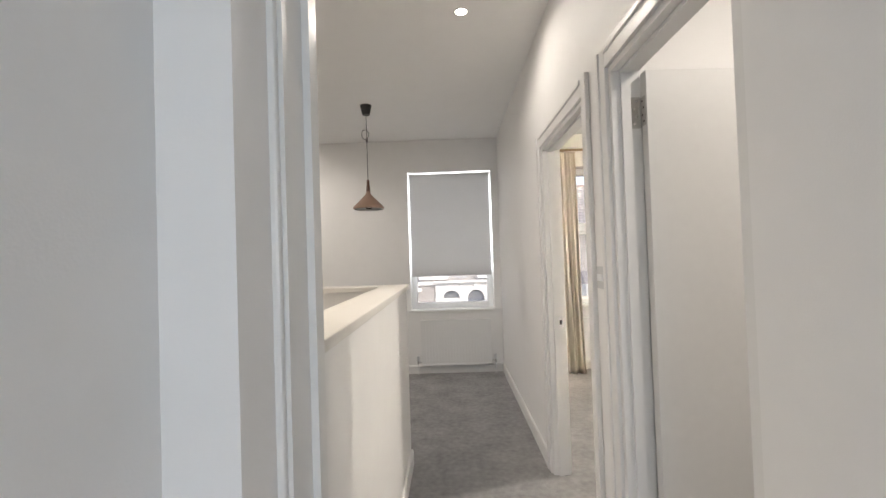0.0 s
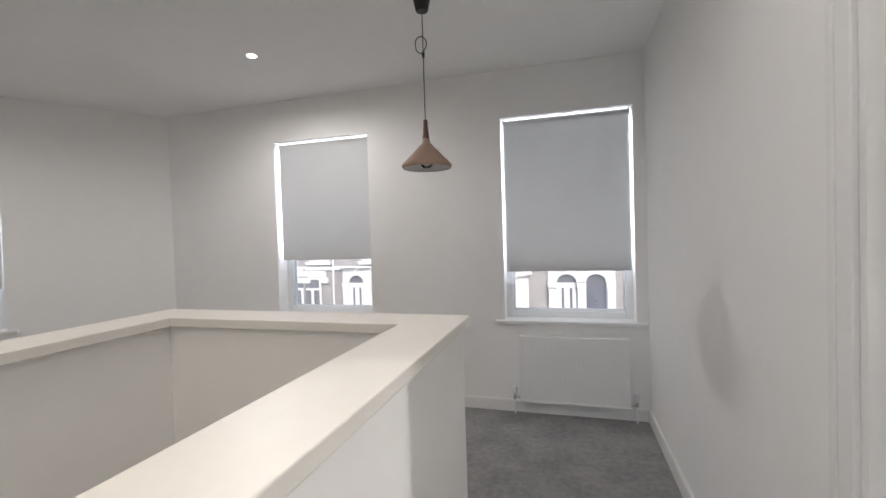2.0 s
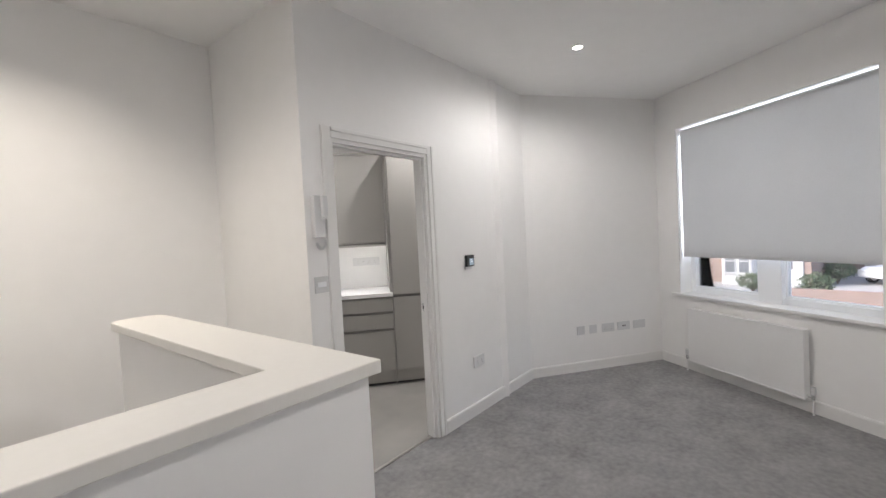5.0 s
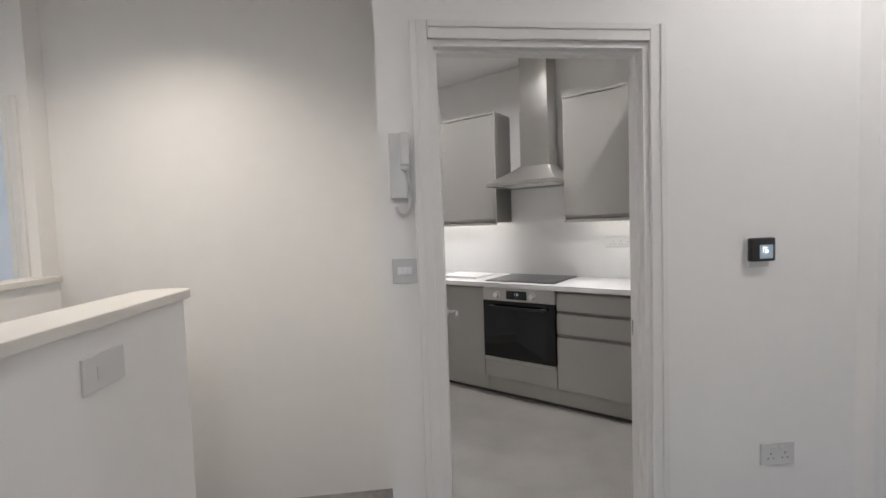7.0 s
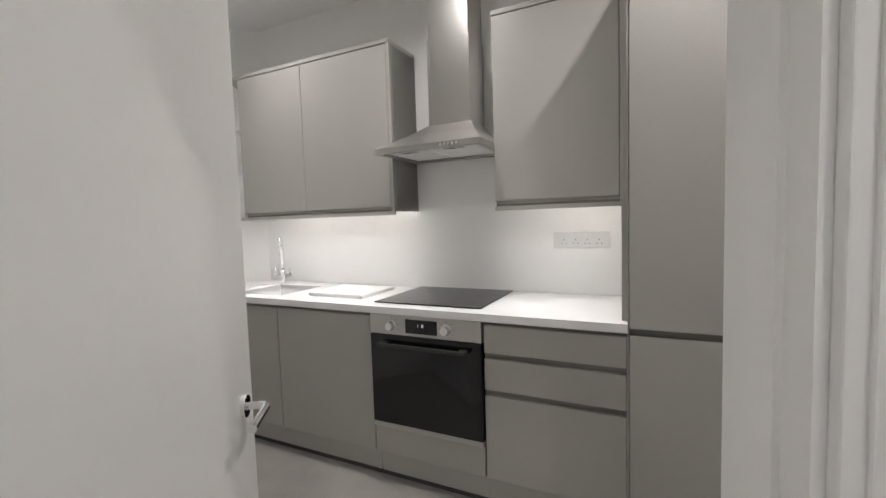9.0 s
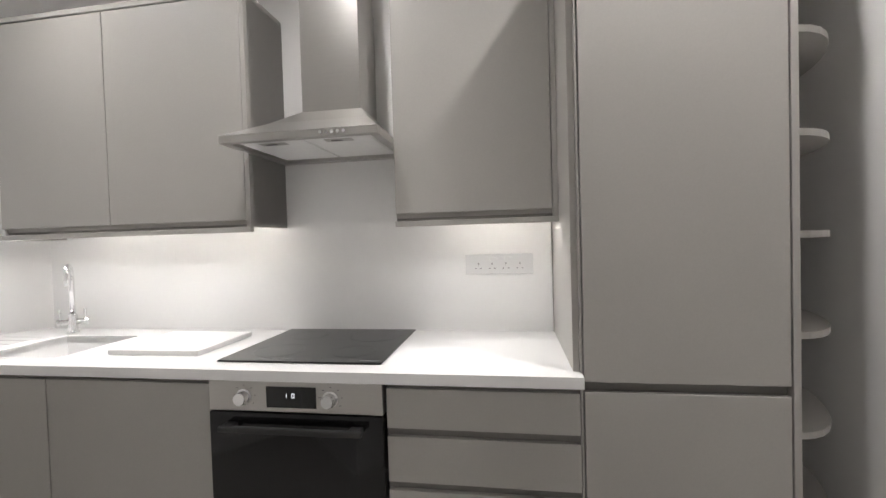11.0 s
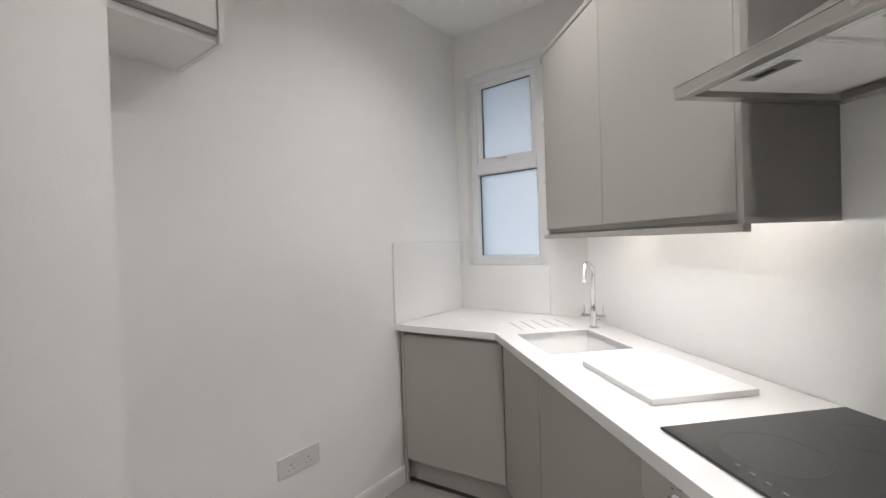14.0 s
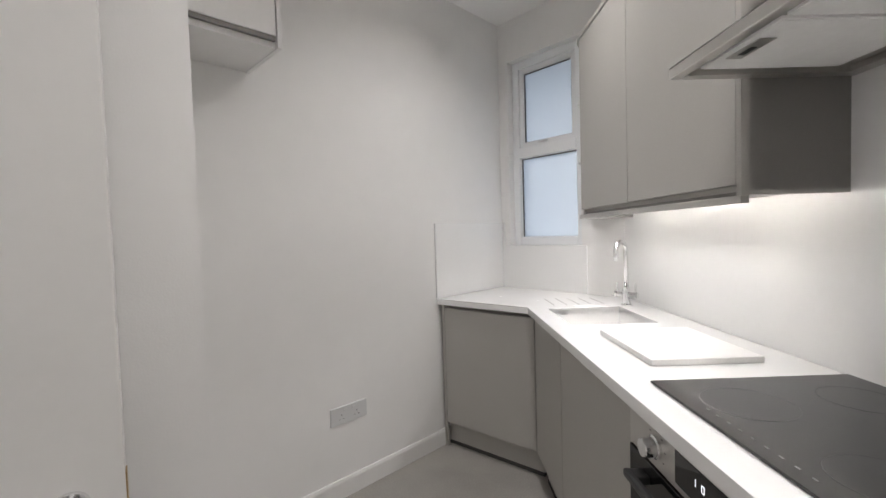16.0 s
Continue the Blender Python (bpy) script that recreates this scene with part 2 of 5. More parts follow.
def part(name, bm, mat, parent=None, label="", soft=False):
    me = bpy.data.meshes.new(name)
    bmesh.ops.recalc_face_normals(bm, faces=bm.faces)
    bm.to_mesh(me)
    bm.free()
    me.materials.append(mat)
    ob = new(name, me)
    if parent is not None:
        ob.parent = parent
    if soft:
        smooth(ob)
    return tagged(ob, label)


def B(*a, **k):
    return box(bmesh.new(), *a, **k)


def thing(name, m, label, category, group="", kind=""):
    e = new(name)
    e.empty_display_size = 0.1
    e.matrix_world = m
    return tagged(e, label, category, group, kind)


def along(p0, p1, z=0.0):
    """A frame at p0 with x along p0 to p1, y to the left of it."""
    return pose(p0[0], p0[1], z, 0, 0, math.degrees(math.atan2(p1[1] - p0[1], p1[0] - p0[0])))


def wall(name, p0, p1, thick, z0, z1, holes=(), mat=None, label=""):
    """A wall whose face runs from p0 to p1 and whose body lies to the left of that line; holes are (from, to, bottom, top)."""
    L = math.hypot(p1[0] - p0[0], p1[1] - p0[1])
    bm = bmesh.new()
    x = 0.0
    for a, b, lo, hi in sorted(holes):
        if a > x:
            box(bm, x, a, 0, thick, z0, z1)
        if lo > z0:
            box(bm, a, b, 0, thick, z0, lo)
        if hi < z1:
            box(bm, a, b, 0, thick, hi, z1)
        x = b
    if x < L:
        box(bm, x, L, 0, thick, z0, z1)
    ob = part(name, bm, mat or PAINT)
    ob.matrix_world = along(p0, p1)
    return tagged(ob, label or "smooth white painted plaster wall", "wall", kind="structure")


def skirting(p0, p1, gaps=(), h=0.095, t=0.016):
    """Skirting on the right side of the line p0 to p1, with gaps for doors."""
    L = math.hypot(p1[0] - p0[0], p1[1] - p0[1])
    xs, x = [], 0.0
    for a, b in sorted(gaps):
        xs.append((x, a))
        x = b
    xs.append((x, L))
    for a, b in xs:
        if b - a < 0.01:
            continue
        bm = bmesh.new()
        prof = [(0, 0), (-t, 0), (-t, h - 0.012), (-t + 0.005, h), (0, h)]
        va = [bm.verts.new((a, y, z)) for y, z in prof]
        vb = [bm.verts.new((b, y, z)) for y, z in prof]
        bm.faces.new(va), bm.faces.new(vb[::-1])
        for i in range(5):
            bm.faces.new((va[i], va[(i + 1) % 5], vb[(i + 1) % 5], vb[i]))
        ob = part("baseboard", bm, GLOSS)
        ob.matrix_world = along(p0, p1)
        tagged(ob, "white satin painted skirting board along the wall", "baseboard", kind="structure")


# ---- rooms ----
H, DOOR_H = 2.74, 2.01
FRONT, RIGHT, BACK = 4.68, 0.53, 0.30          # the living room's front wall, the landing's side wall, the stairwell's back wall
SX = -2.16                                       # the corner where the stair wall meets the kitchen door wall
KDOOR = 1.27                                    # the wall with the kitchen door
A, Bc, C = (-3.93, FRONT), (-5.80, 2.18), (-4.58, KDOOR)
KA = radians(138)
K = Matrix(((math.cos(KA), -math.sin(KA), 0, 0), (math.sin(KA), math.cos(KA), 0, 0), (0, 0, 1, 0), (0, 0, 0, 1)))  # along the units, to the wall


def kp(s, d):
    v = K @ Vector((s, d, 0))
    return (v.x, v.y)


bm = bmesh.new()
for r in ((-6.6, 3.2, 2.36, 4.95), (-6.6, -1.33, 1.215, 2.36), (-0.50, 3.2, -2.6, 2.36)):
    box(bm, *r, -0.2, 0.0)
tagged(part("floor", bm, CARPET), "grey twist-pile carpet with brushed marks", "carpet", kind="structure")
bm = bmesh.new()
for r in ((-5.6, -2.2, -2.4, 1.215), (-2.2, -1.0, -2.4, 0.28)):
    box(bm, *r, -0.2, 0.0)
tagged(part("floor_kitchen", bm, VINYL), "pale grey stone-effect vinyl floor", "floor", kind="structure")
part_threshold = part("trim", B(-3.13, -2.375, 1.200, 1.222, 0.0, 0.006), BRUSHED)
tagged(part_threshold, "thin metal threshold strip in the doorway", "threshold", kind="structure")
bm = bmesh.new()
box(bm, -6.6, 3.2, -2.6, 5.0, H, H + 0.2)
tagged(part("ceiling", bm, CEILING), "flat white painted plaster ceiling", "ceiling", kind="structure")

W1, W2, W3, WB = (-2.675, -1.705), (-0.535, 0.445), (1.235, 2.85), (1.30, 2.20)
SILL, HEAD = 0.738, 2.36
wall("wall_north", A, (3.2, FRONT), 0.28, -0.2, H,
     [(W1[0] - A[0], W1[1] - A[0], SILL, HEAD), (W2[0] - A[0], W2[1] - A[0], SILL, HEAD), (WB[0] - A[0], WB[1] - A[0], SILL, HEAD)])
wall("wall_northwest", Bc, A, 0.28, -0.2, H, [(3.12 - W3[1], 3.12 - W3[0], SILL, HEAD)])
wall("wall_west", C, Bc, 0.12, -0.2, H)
KD0, KD1 = 0.174, 0.998
wall("wall_kitchen_door", (SX, KDOOR), C, 0.10, -0.2, H, [(KD0, KD1, -0.2, DOOR_H)])
wall("wall_stair_side", (SX, KDOOR - 0.1), (SX, BACK - 0.04), -0.145, -1.6, H)
wall("wall_stair_back", (SX, BACK), (-0.41, BACK), -0.04, -1.6, H)
wall("wall_doorway_nib", (-0.41, 0.41), (-0.30, 0.41), -0.24, -1.6, H)
wall("wall_doorway_head", (-0.30, 0.41), (RIGHT, 0.41), -0.13, DOOR_H + 0.02, H)
D3, DB = (0.53, 1.22), (1.485, 2.335)
wall("wall_east", (RIGHT, -2.6), (RIGHT, FRONT), -0.10, -0.2, H,
     [(D3[0] + 2.6, D3[1] + 2.6, -0.2, DOOR_H), (DB[0] + 2.6, DB[1] + 2.6, -0.2, DOOR_H)])
wall("wall_hall_side", (-0.39, 0.28), (-0.39, -2.6), -0.1, -0.2, H)
wall("wall_hall_end", (-0.49, -2.5), (3.2, -2.5), -0.1, -0.2, H, [(0.15, 0.95, 0.7, 2.3)])
wall("wall_bedroom_side", (3.1, -2.6), (3.1, 4.9), -0.1, -0.2, H)
wall("wall_bedroom_back", (RIGHT + 0.10, 1.36), (3.1, 1.36), -0.1, -0.2, H)
# stairwell
tagged(part("stair_top", B(-2.2, -1.33, 0.28, 1.215, -0.40, -0.18), CARPET), "carpeted top step of the stairs, below the landing", "stairs", kind="structure")
bm = bmesh.new()
box(bm, -1.5, -0.3, BACK - 0.12, 2.5, -1.7, -1.6)
tagged(part("stairwell_floor", bm, CARPET), "carpeted lower landing of the stairwell", "floor", kind="structure")
# kitchen walls
KL0, KL1 = (-1.475, BACK - 0.04), (-1.395, -1.87)
KW = 2.925
corner = kp(0.115, KW)
wall("wall_kitchen_east", KL1, KL0, -0.1, -0.2, H)
KWIN = (0.076, 0.62)
wall("wall_kitchen_window", KL1, (-2.5, KL1[1]), 0.22, -0.2, H, [(*KWIN, 1.203, 2.465)])
wall("wall_kitchen_units", kp(3.86, KW), kp(0.02, KW), -0.12, -0.2, H)
wall("wall_kitchen_end", kp(3.80, 1.75), kp(3.80, KW), -0.1, -0.2, H)

# parapet round the stairs
CAP = 1.174
PX0, PX1, PY = -1.480, -0.355, 2.496
ob = part("parapet_wall", prism(bmesh.new(), [(PX1, 0.409), (PX1, PY), (PX0, PY), (PX0, 1.245), (PX0 + 0.135, 1.245), (PX0 + 0.135, PY - 0.125), (PX1 - 0.135, PY - 0.125), (PX1 - 0.135, 0.409)], -1.6, CAP - 0.03), PAINT)
tagged(ob, "waist-high white plastered wall round the stairwell", "half wall", kind="structure")
arc = [(-1.4125 - 0.0885 * math.cos(a), 1.245 - 0.05 * math.sin(a)) for a in [math.pi * i / 14 for i in range(15)]]
bm = prism(bmesh.new(), [(-0.335, 0.411), (-0.335, 2.517), (-1.501, 2.517)] + arc + [(-1.324, 2.357), (-0.507, 2.357), (-0.507, 0.411)], CAP - 0.03, CAP)
ob = part("parapet_cap", bm, CAPMAT)
bv = ob.modifiers.new("edge", "BEVEL")
bv.width, bv.segments, bv.angle_limit = 0.003, 2, radians(40)
tagged(ob, "cream satin capping board on the stairwell wall, rounded at its end", "capping board", kind="structure")
skirting((PX1, 0.43), (PX1, PY))
skirting((PX1, PY), (PX0, PY))
skirting((PX0, PY), (PX0, 1.245))
skirting((SX, KDOOR), C, [(0.125, 1.06)])
skirting(KL0, (-1.4195, -1.24))
skirting((RIGHT, FRONT), (RIGHT, BACK), [(FRONT - DB[1] - 0.07, FRONT - DB[0] + 0.07), (FRONT - D3[1] - 0.07, FRONT - BACK)])
skirting(A, (RIGHT, FRONT))
skirting(Bc, A)
skirting(C, Bc)


# ---- windows, blinds, radiators ----
def window(name, p0, p1, a, b, lo, hi, depth=0.14, mullion=0.0, split=0.0, glass=None, sill=True, label="", fixed_low=False, g=0.035):
    """A framed window in the opening from a to b of the wall p0 to p1, set back by depth, with an optional post, rail and inner sill."""
    w = thing(name, along(p0, p1), label or "white upvc window with a deep plastered reveal", "window", kind="structure")
    f, d0, d1 = 0.055, depth, depth + 0.06
    bm = bmesh.new()
    for q in ((a, a + f, lo, hi), (b - f, b, lo, hi), (a + f, b - f, lo, lo + f), (a + f, b - f, hi - f, hi)):
        box(bm, q[0], q[1], d0, d1, q[2], q[3], bevel=0.006)
    xs = [(a + f, b - f)]
    if mullion:
        mid = (a + b) / 2
        box(bm, mid - mullion / 2, mid + mullion / 2, d0 - 0.03, d1, lo + 0.001, hi - 0.001, bevel=0.006)
        xs = [(a + f, mid - mullion / 2), (mid + mullion / 2, b - f)]
    part("window_frame", bm, UPVC, w)
    for x0, x1 in xs:
        zs = [(lo + f, hi - f)]
        if split:
            part("transom", B(x0, x1, d0 - 0.006, d1, split - 0.035, split + 0.035, bevel=0.005), UPVC, w)
            zs = [(lo + f, split - 0.035), (split + 0.035, hi - f)]
        for z0, z1 in zs:
            gg = 0.004 if fixed_low and z0 < split - 0.1 else g
            bm = bmesh.new()
            for q in ((x0, x0 + gg, z0, z1), (x1 - gg, x1, z0, z1), (x0 + gg, x1 - gg, z0, z0 + gg), (x0 + gg, x1 - gg, z1 - gg, z1)):
                box(bm, q[0], q[1], d0 + 0.014, d1 - 0.006, q[2], q[3])
            part("sash", bm, UPVC, w)
            if fixed_low:
                bm = bmesh.new()
                for q in ((x0 + gg, x0 + gg + 0.006, z0 + gg, z1 - gg), (x1 - gg - 0.006, x1 - gg, z0 + gg, z1 - gg), (x0 + gg, x1 - gg, z1 - gg - 0.006, z1 - gg)):
                    box(bm, q[0], q[1], d0 + 0.022, d0 + 0.029, q[2], q[3])
                part("gasket", bm, SLOT, w, "dark rubber gasket")
            pane = part("pane", B(x0 + gg, x1 - gg, d0 + 0.03, d0 + 0.036, z0 + gg, z1 - gg), glass or GLASS, w)
            pane.visible_shadow = glass is FROST
    if sill:
        part("window_sill", B(a - 0.075, b + 0.075, -0.035, 0.0, lo - 0.026, lo + 0.001, bevel=0.006), GLOSS, w, "white painted sill board")
        part("window_sill", B(a, b, 0.0, depth, lo - 0.006, lo + 0.001), GLOSS, w)
    return w


def roller_blind(p0, p1, a, b, bottom, depth=0.045, gl=0.012, gr=0.012):
    t = thing("roller_blind", along(p0, p1), "grey blackout roller blind pulled most of the way down", "blind", "roller blinds in the living room")
    r = 0.021
    bm = rod(bmesh.new(), (a + gl + 0.006, depth + r, HEAD - 0.034), (b - gr - 0.006, depth + r, HEAD - 0.034), r, 18)
    part("roller", bm, BLINDCLOTH, t, soft=False)
    part("cloth", B(a + gl, b - gr, depth + 0.001, depth + 0.0022, bottom + 0.02, HEAD - 0.034), BLINDCLOTH, t)
    part("bottom_bar", B(a + gl, b - gr, depth - 0.003, depth + 0.006, bottom, bottom + 0.022, bevel=0.002), BLINDCLOTH, t)
    for x in (a + gl - 0.009, b - gr - 0.006):
        part("bracket", B(x, x + 0.015, depth, depth + 0.045, HEAD - 0.060, HEAD - 0.008, bevel=0.003), ALU, t, "white end bracket")


def radiator(p0, p1, a, b, lo, hi, ribs=True, valves=True):
    t = thing("radiator", along(p0, p1), "white enamelled panel radiator below the window", "radiator")
    bm = bmesh.new()
    box(bm, a, b, -0.078, -0.070, lo + 0.012, hi - 0.012, bevel=0.003)
    part("front_panel", bm, ENAMEL, t)
    if ribs:
        n = int((b - a - 0.06) / 0.0333)
        for i in range(n):
            x = a + 0.045 + i * (b - a - 0.09) / max(n - 1, 1)
            part("rib", B(x - 0.008, x + 0.008, -0.0805, -0.078, lo + 0.045, hi - 0.05, bevel=0.002), ENAMEL, t)
    part("back_panel", B(a, b, -0.035, -0.028, lo + 0.012, hi - 0.012), ENAMEL, t)
    bm = bmesh.new()
    box(bm, a - 0.003, b + 0.003, -0.082, -0.022, hi - 0.012, hi, bevel=0.003)
    part("top_grille", bm, ENAMEL, t)
    part("lower_seam", B(a, b, -0.081, -0.070, lo, lo + 0.018, bevel=0.004), ENAMEL, t)
    for x in (a - 0.003, b - 0.002):
        part("side_panel", B(x, x + 0.005, -0.079, -0.025, lo + 0.02, hi - 0.013), ENAMEL, t)
    for x in (a + 0.1, b - 0.1):
        part("bracket", B(x - 0.015, x + 0.015, -0.028, -0.0005, lo + 0.1, hi - 0.1), ENAMEL, t)
    if valves:
        for x, s in ((a - 0.045, 1), (b + 0.045, -1)):
            bm = rod(bmesh.new(), (x, -0.055, 0.002), (x, -0.055, lo + 0.02), 0.0075)
            pipe = part("pipe", bm, ENAMEL, t)
            bm = rod(bmesh.new(), (x, -0.055, lo + 0.015), (x, -0.055, lo + 0.05), 0.013)
            rod(bm, (x, -0.055, lo + 0.032), (x + s * 0.045, -0.055, lo + 0.032), 0.010)
            v = part("valve", bm, CHROME, t, "chrome radiator valve")
            bm = lathe(bmesh.new(), [(0.0, lo + 0.112), (0.014, lo + 0.110), (0.017, lo + 0.1), (0.017, lo + 0.062), (0.012, lo + 0.05), (0, lo + 0.05)], 16, Matrix.Translation((x, -0.055, 0)))
            part("valve_cap", bm, PLASTIC, v, "white plastic valve head", soft=False)
    return t


N0 = A
window("window_1", N0, (3.2, FRONT), W1[0] - A[0], W1[1] - A[0], SILL, HEAD, split=1.56, g=0.014)
window("window_2", N0, (3.2, FRONT), W2[0] - A[0], W2[1] - A[0], SILL, HEAD, split=1.56, g=0.014)
window("window_4", N0, (3.2, FRONT), WB[0] - A[0], WB[1] - A[0], SILL, HEAD, split=1.64)
window("window_3", Bc, A, 3.12 - W3[1], 3.12 - W3[0], SILL, HEAD, mullion=0.20, g=0.014, label="wide white upvc window with a thick middle post")
roller_blind(N0, (3.2, FRONT), W1[0] - A[0], W1[1] - A[0], 1.25, gl=0.032)
roller_blind(N0, (3.2, FRONT), W2[0] - A[0], W2[1] - A[0], 1.125, gl=0.022, gr=0.022)
roller_blind(Bc, A, 3.12 - W3[1], 3.12 - W3[0], 1.10)
radiator(N0, (3.2, FRONT), -0.42 - A[0], 0.385 - A[0], 0.105, 0.625)
radiator(Bc, A, 3.12 - 2.69, 3.12 - 1.66, 0.10, 0.615, ribs=False)
radiator(N0, (3.2, FRONT), 1.42 - A[0], 2.26 - A[0], 0.11, 0.60)
window("window_5", KL1, (-2.5, KL1[1]), KWIN[0], KWIN[1], 1.203, 2.465, depth=0.05, split=1.839, glass=FROST, sill=False, fixed_low=True, g=0.035,
       label="white upvc window with two frosted panes")
part_h = part("window_handle", B(-1.755, -1.685, KL1[1] - 0.05, KL1[1] - 0.035, 1.886, 1.898, bevel=0.003), PLASTIC, bpy.data.objects["window_5"])
part_h.matrix_parent_inverse = bpy.data.objects["window_5"].matrix_world.inverted()


# ---- doors and their trim ----
def casing(p0, p1, a, b, top, w=0.075, far=None, label="white satin moulded door casing", wall_t=0.1, stop=True, sides=(1, 1)):
    """Lining and casing round the opening a to b of the wall p0 to p1 (room on the right of the line)."""
    t = thing("door_frame", along(p0, p1), label, "door frame", kind="structure")
    l = 0.028
    y1 = wall_t
    bm = bmesh.new()
    box(bm, a, a + l, 0, y1, 0, top - l), box(bm, b - l, b, 0, y1, 0, top - l), box(bm, a, b, 0, y1, top - l, top)
    part("lining", bm, GLOSS, t)
    if stop:
        bm = bmesh.new()
        s0, s1 = y1 * 0.3, y1 * 0.62
        box(bm, a + l, a + l + 0.013, s0, s1, 0, top - l - 0.013), box(bm, b - l - 0.013, b - l, s0, s1, 0, top - l - 0.013)
        box(bm, a + l, b - l, s0, s1, top - l - 0.013, top - l)
        part("door_stop", bm, GLOSS, t)
    for face, sgn in ((0.0, -1), (y1, 1)):
        for i, (x0, x1) in enumerate(((a - w + 0.006, a + 0.006), (b - 0.006, b + w - 0.006))):
            if not sides[i]:
                continue
            inner = x1 if i == 0 else x0
            bm = bmesh.new()
            d = 1 if i == 0 else -1
            box(bm, x0, x1, *sorted((face, face + sgn * 0.014)), 0, top + w - 0.006, bevel=0.003)
            xo = (x0 if i == 0 else x1)
            box(bm, *sorted((xo, xo + d * 0.024)), *sorted((face + sgn * 0.013, face + sgn * 0.021)), 0, top + w - 0.006, bevel=0.004)
            part("architrave", bm, GLOSS, t)
        bm = bmesh.new()
        x0, x1 = (a + 0.007 if sides[0] else a), (b - 0.007 if sides[1] else b)
        box(bm, x0, x1, *sorted((face, face + sgn * 0.014)), top - 0.006, top + w - 0.006, bevel=0.003)
        box(bm, x0, x1, *sorted((face + sgn * 0.013, face + sgn * 0.021)), top + w - 0.030, top + w - 0.007, bevel=0.004)
        part("architrave", bm, GLOSS, t)
    return t


def strike(parent, x, y, z, m):
    bm = B(x - 0.002, x, y - 0.012, y + 0.012, z - 0.03, z + 0.03)
    s = part("strike_plate", bm, CHROME, parent, "steel latch plate")
    part("latch_hole", B(x - 0.003, x - 0.0005, y - 0.006, y + 0.006, z - 0.012, z + 0.012), SLOT, s)


def lever(bm, y, out, toward):
    """A round rose and a bent lever; out: which face, toward: way the lever points along x."""
    rod(bm, (0, y, 0), (0, y + out * 0.009, 0), 0.026, 24)
    tube(bm, [(0, y + out * 0.005, 0), (0, y + out * 0.045, 0), (toward * 0.008, y + out * 0.053, 0), (toward * 0.02, y + out * 0.055, 0), (toward * 0.125, y + out * 0.055, 0)], 0.0095, 12)
    return bm


def door(name, hinge_at, angle, width, height, label, flip=1, handle=True, hinges=(0.25, 1.80)):
    """A flush door leaf from its hinge along local x, its body on local y by flip."""
    t = thing(name, pose(hinge_at[0], hinge_at[1], 0.0, 0, 0, angle), label, "door", kind="structure")
    y0, y1 = sorted((0.0, flip * 0.04))
    part("leaf", B(0.002, width, y0, y1, 0.006, height, bevel=0.0025), DOORPAINT, t)
    if handle:
        for face, out in ((y0, -1), (y1, 1)):
            bm = lever(bmesh.new(), face, out, -1)
            for v in bm.verts:
                v.co += Vector((width - 0.07, 0, 0.895))
            part("door_handle", bm, CHROME, t, "brushed chrome lever handle")
        la = part("latch", B(width - 0.0005, width + 0.002, (y0 + y1) / 2 - 0.012, (y0 + y1) / 2 + 0.012, 0.865, 0.925), BRASS, t, "brass latch plate")
    for z in hinges:
        bm = bmesh.new()
        rod(bm, (-0.002, -flip * 0.004, z - 0.05), (-0.002, -flip * 0.004, z + 0.05), 0.0075)
        box(bm, 0.0002, 0.0022, *sorted((0.0, flip * 0.032)), z - 0.05, z + 0.05)
        hg = part("hinge", bm, BRUSHED, t, "steel butt hinge")
        for i in range(4):
            zz, yy = z - 0.036 + i * 0.024, flip * (0.012 if i % 2 else 0.021)
            part("screw", rod(bmesh.new(), (0.0003, yy, zz), (-0.0005, yy, zz), 0.0042, 8), SLOT, hg)
    return t


# kitchen door
f = casing((SX, KDOOR), C, KD0, KD1, DOOR_H, w=0.060, sides=(1, 1))
strike(f, KD1 - 0.028, 0.075, 0.93, None)
door("door_1", (-2.374, 1.166), math.degrees(math.atan2(0.425 - 1.166, -2.472 + 2.374)), 0.747, 1.965, "plain white flush door standing open into the kitchen", flip=1)
# Strip added on the leaf to paint the brownish shadow of the hinge gap.
part("hinge_gap_strip", B(0.0002, 0.0019, 0.010, 0.036, 0.01, 1.95), GAPSHADE, bpy.data.objects["door_1"], "brown strip painted for the shaded hinge gap")
# bedroom and cupboard doors in the side wall, opening away from the landing
f = casing((RIGHT, FRONT), (RIGHT, BACK), FRONT - DB[1], FRONT - DB[0], DOOR_H, wall_t=0.10)
plate = part("strike_plate", B(RIGHT + 0.062, RIGHT + 0.086, DB[1] - 0.0305, DB[1] - 0.028, 0.895, 0.955), CHROME, f, "steel latch plate")
plate.matrix_parent_inverse = f.matrix_world.inverted()
hole = part("latch_hole", B(RIGHT + 0.067, RIGHT + 0.080, DB[1] - 0.032, DB[1] - 0.030, 0.912, 0.938), SLOT, f)
hole.matrix_parent_inverse = f.matrix_world.inverted()
door("door_2", (RIGHT + 0.105, DB[0] + 0.03), -5, 0.76, 1.965, "plain white flush bedroom door standing open", flip=1)
f = casing((RIGHT, FRONT), (RIGHT, BACK), FRONT - D3[1], FRONT - D3[0], DOOR_H, wall_t=0.10, sides=(1, 0))
d3 = door("door_3", (RIGHT + 0.099, D3[1] - 0.030), 2, 0.63, 1.965, "plain white flush door standing open on a steel hinge", flip=-1, handle=False, hinges=(0.25, 1.83))
bm = B(RIGHT + 0.066, RIGHT + 0.098, D3[1] - 0.0305, D3[1] - 0.028, 1.775, 1.885)
lf = part("hinge_leaf", bm, BRUSHED, f, "steel hinge leaf with four screws")
lf.matrix_parent_inverse = f.matrix_world.inverted()
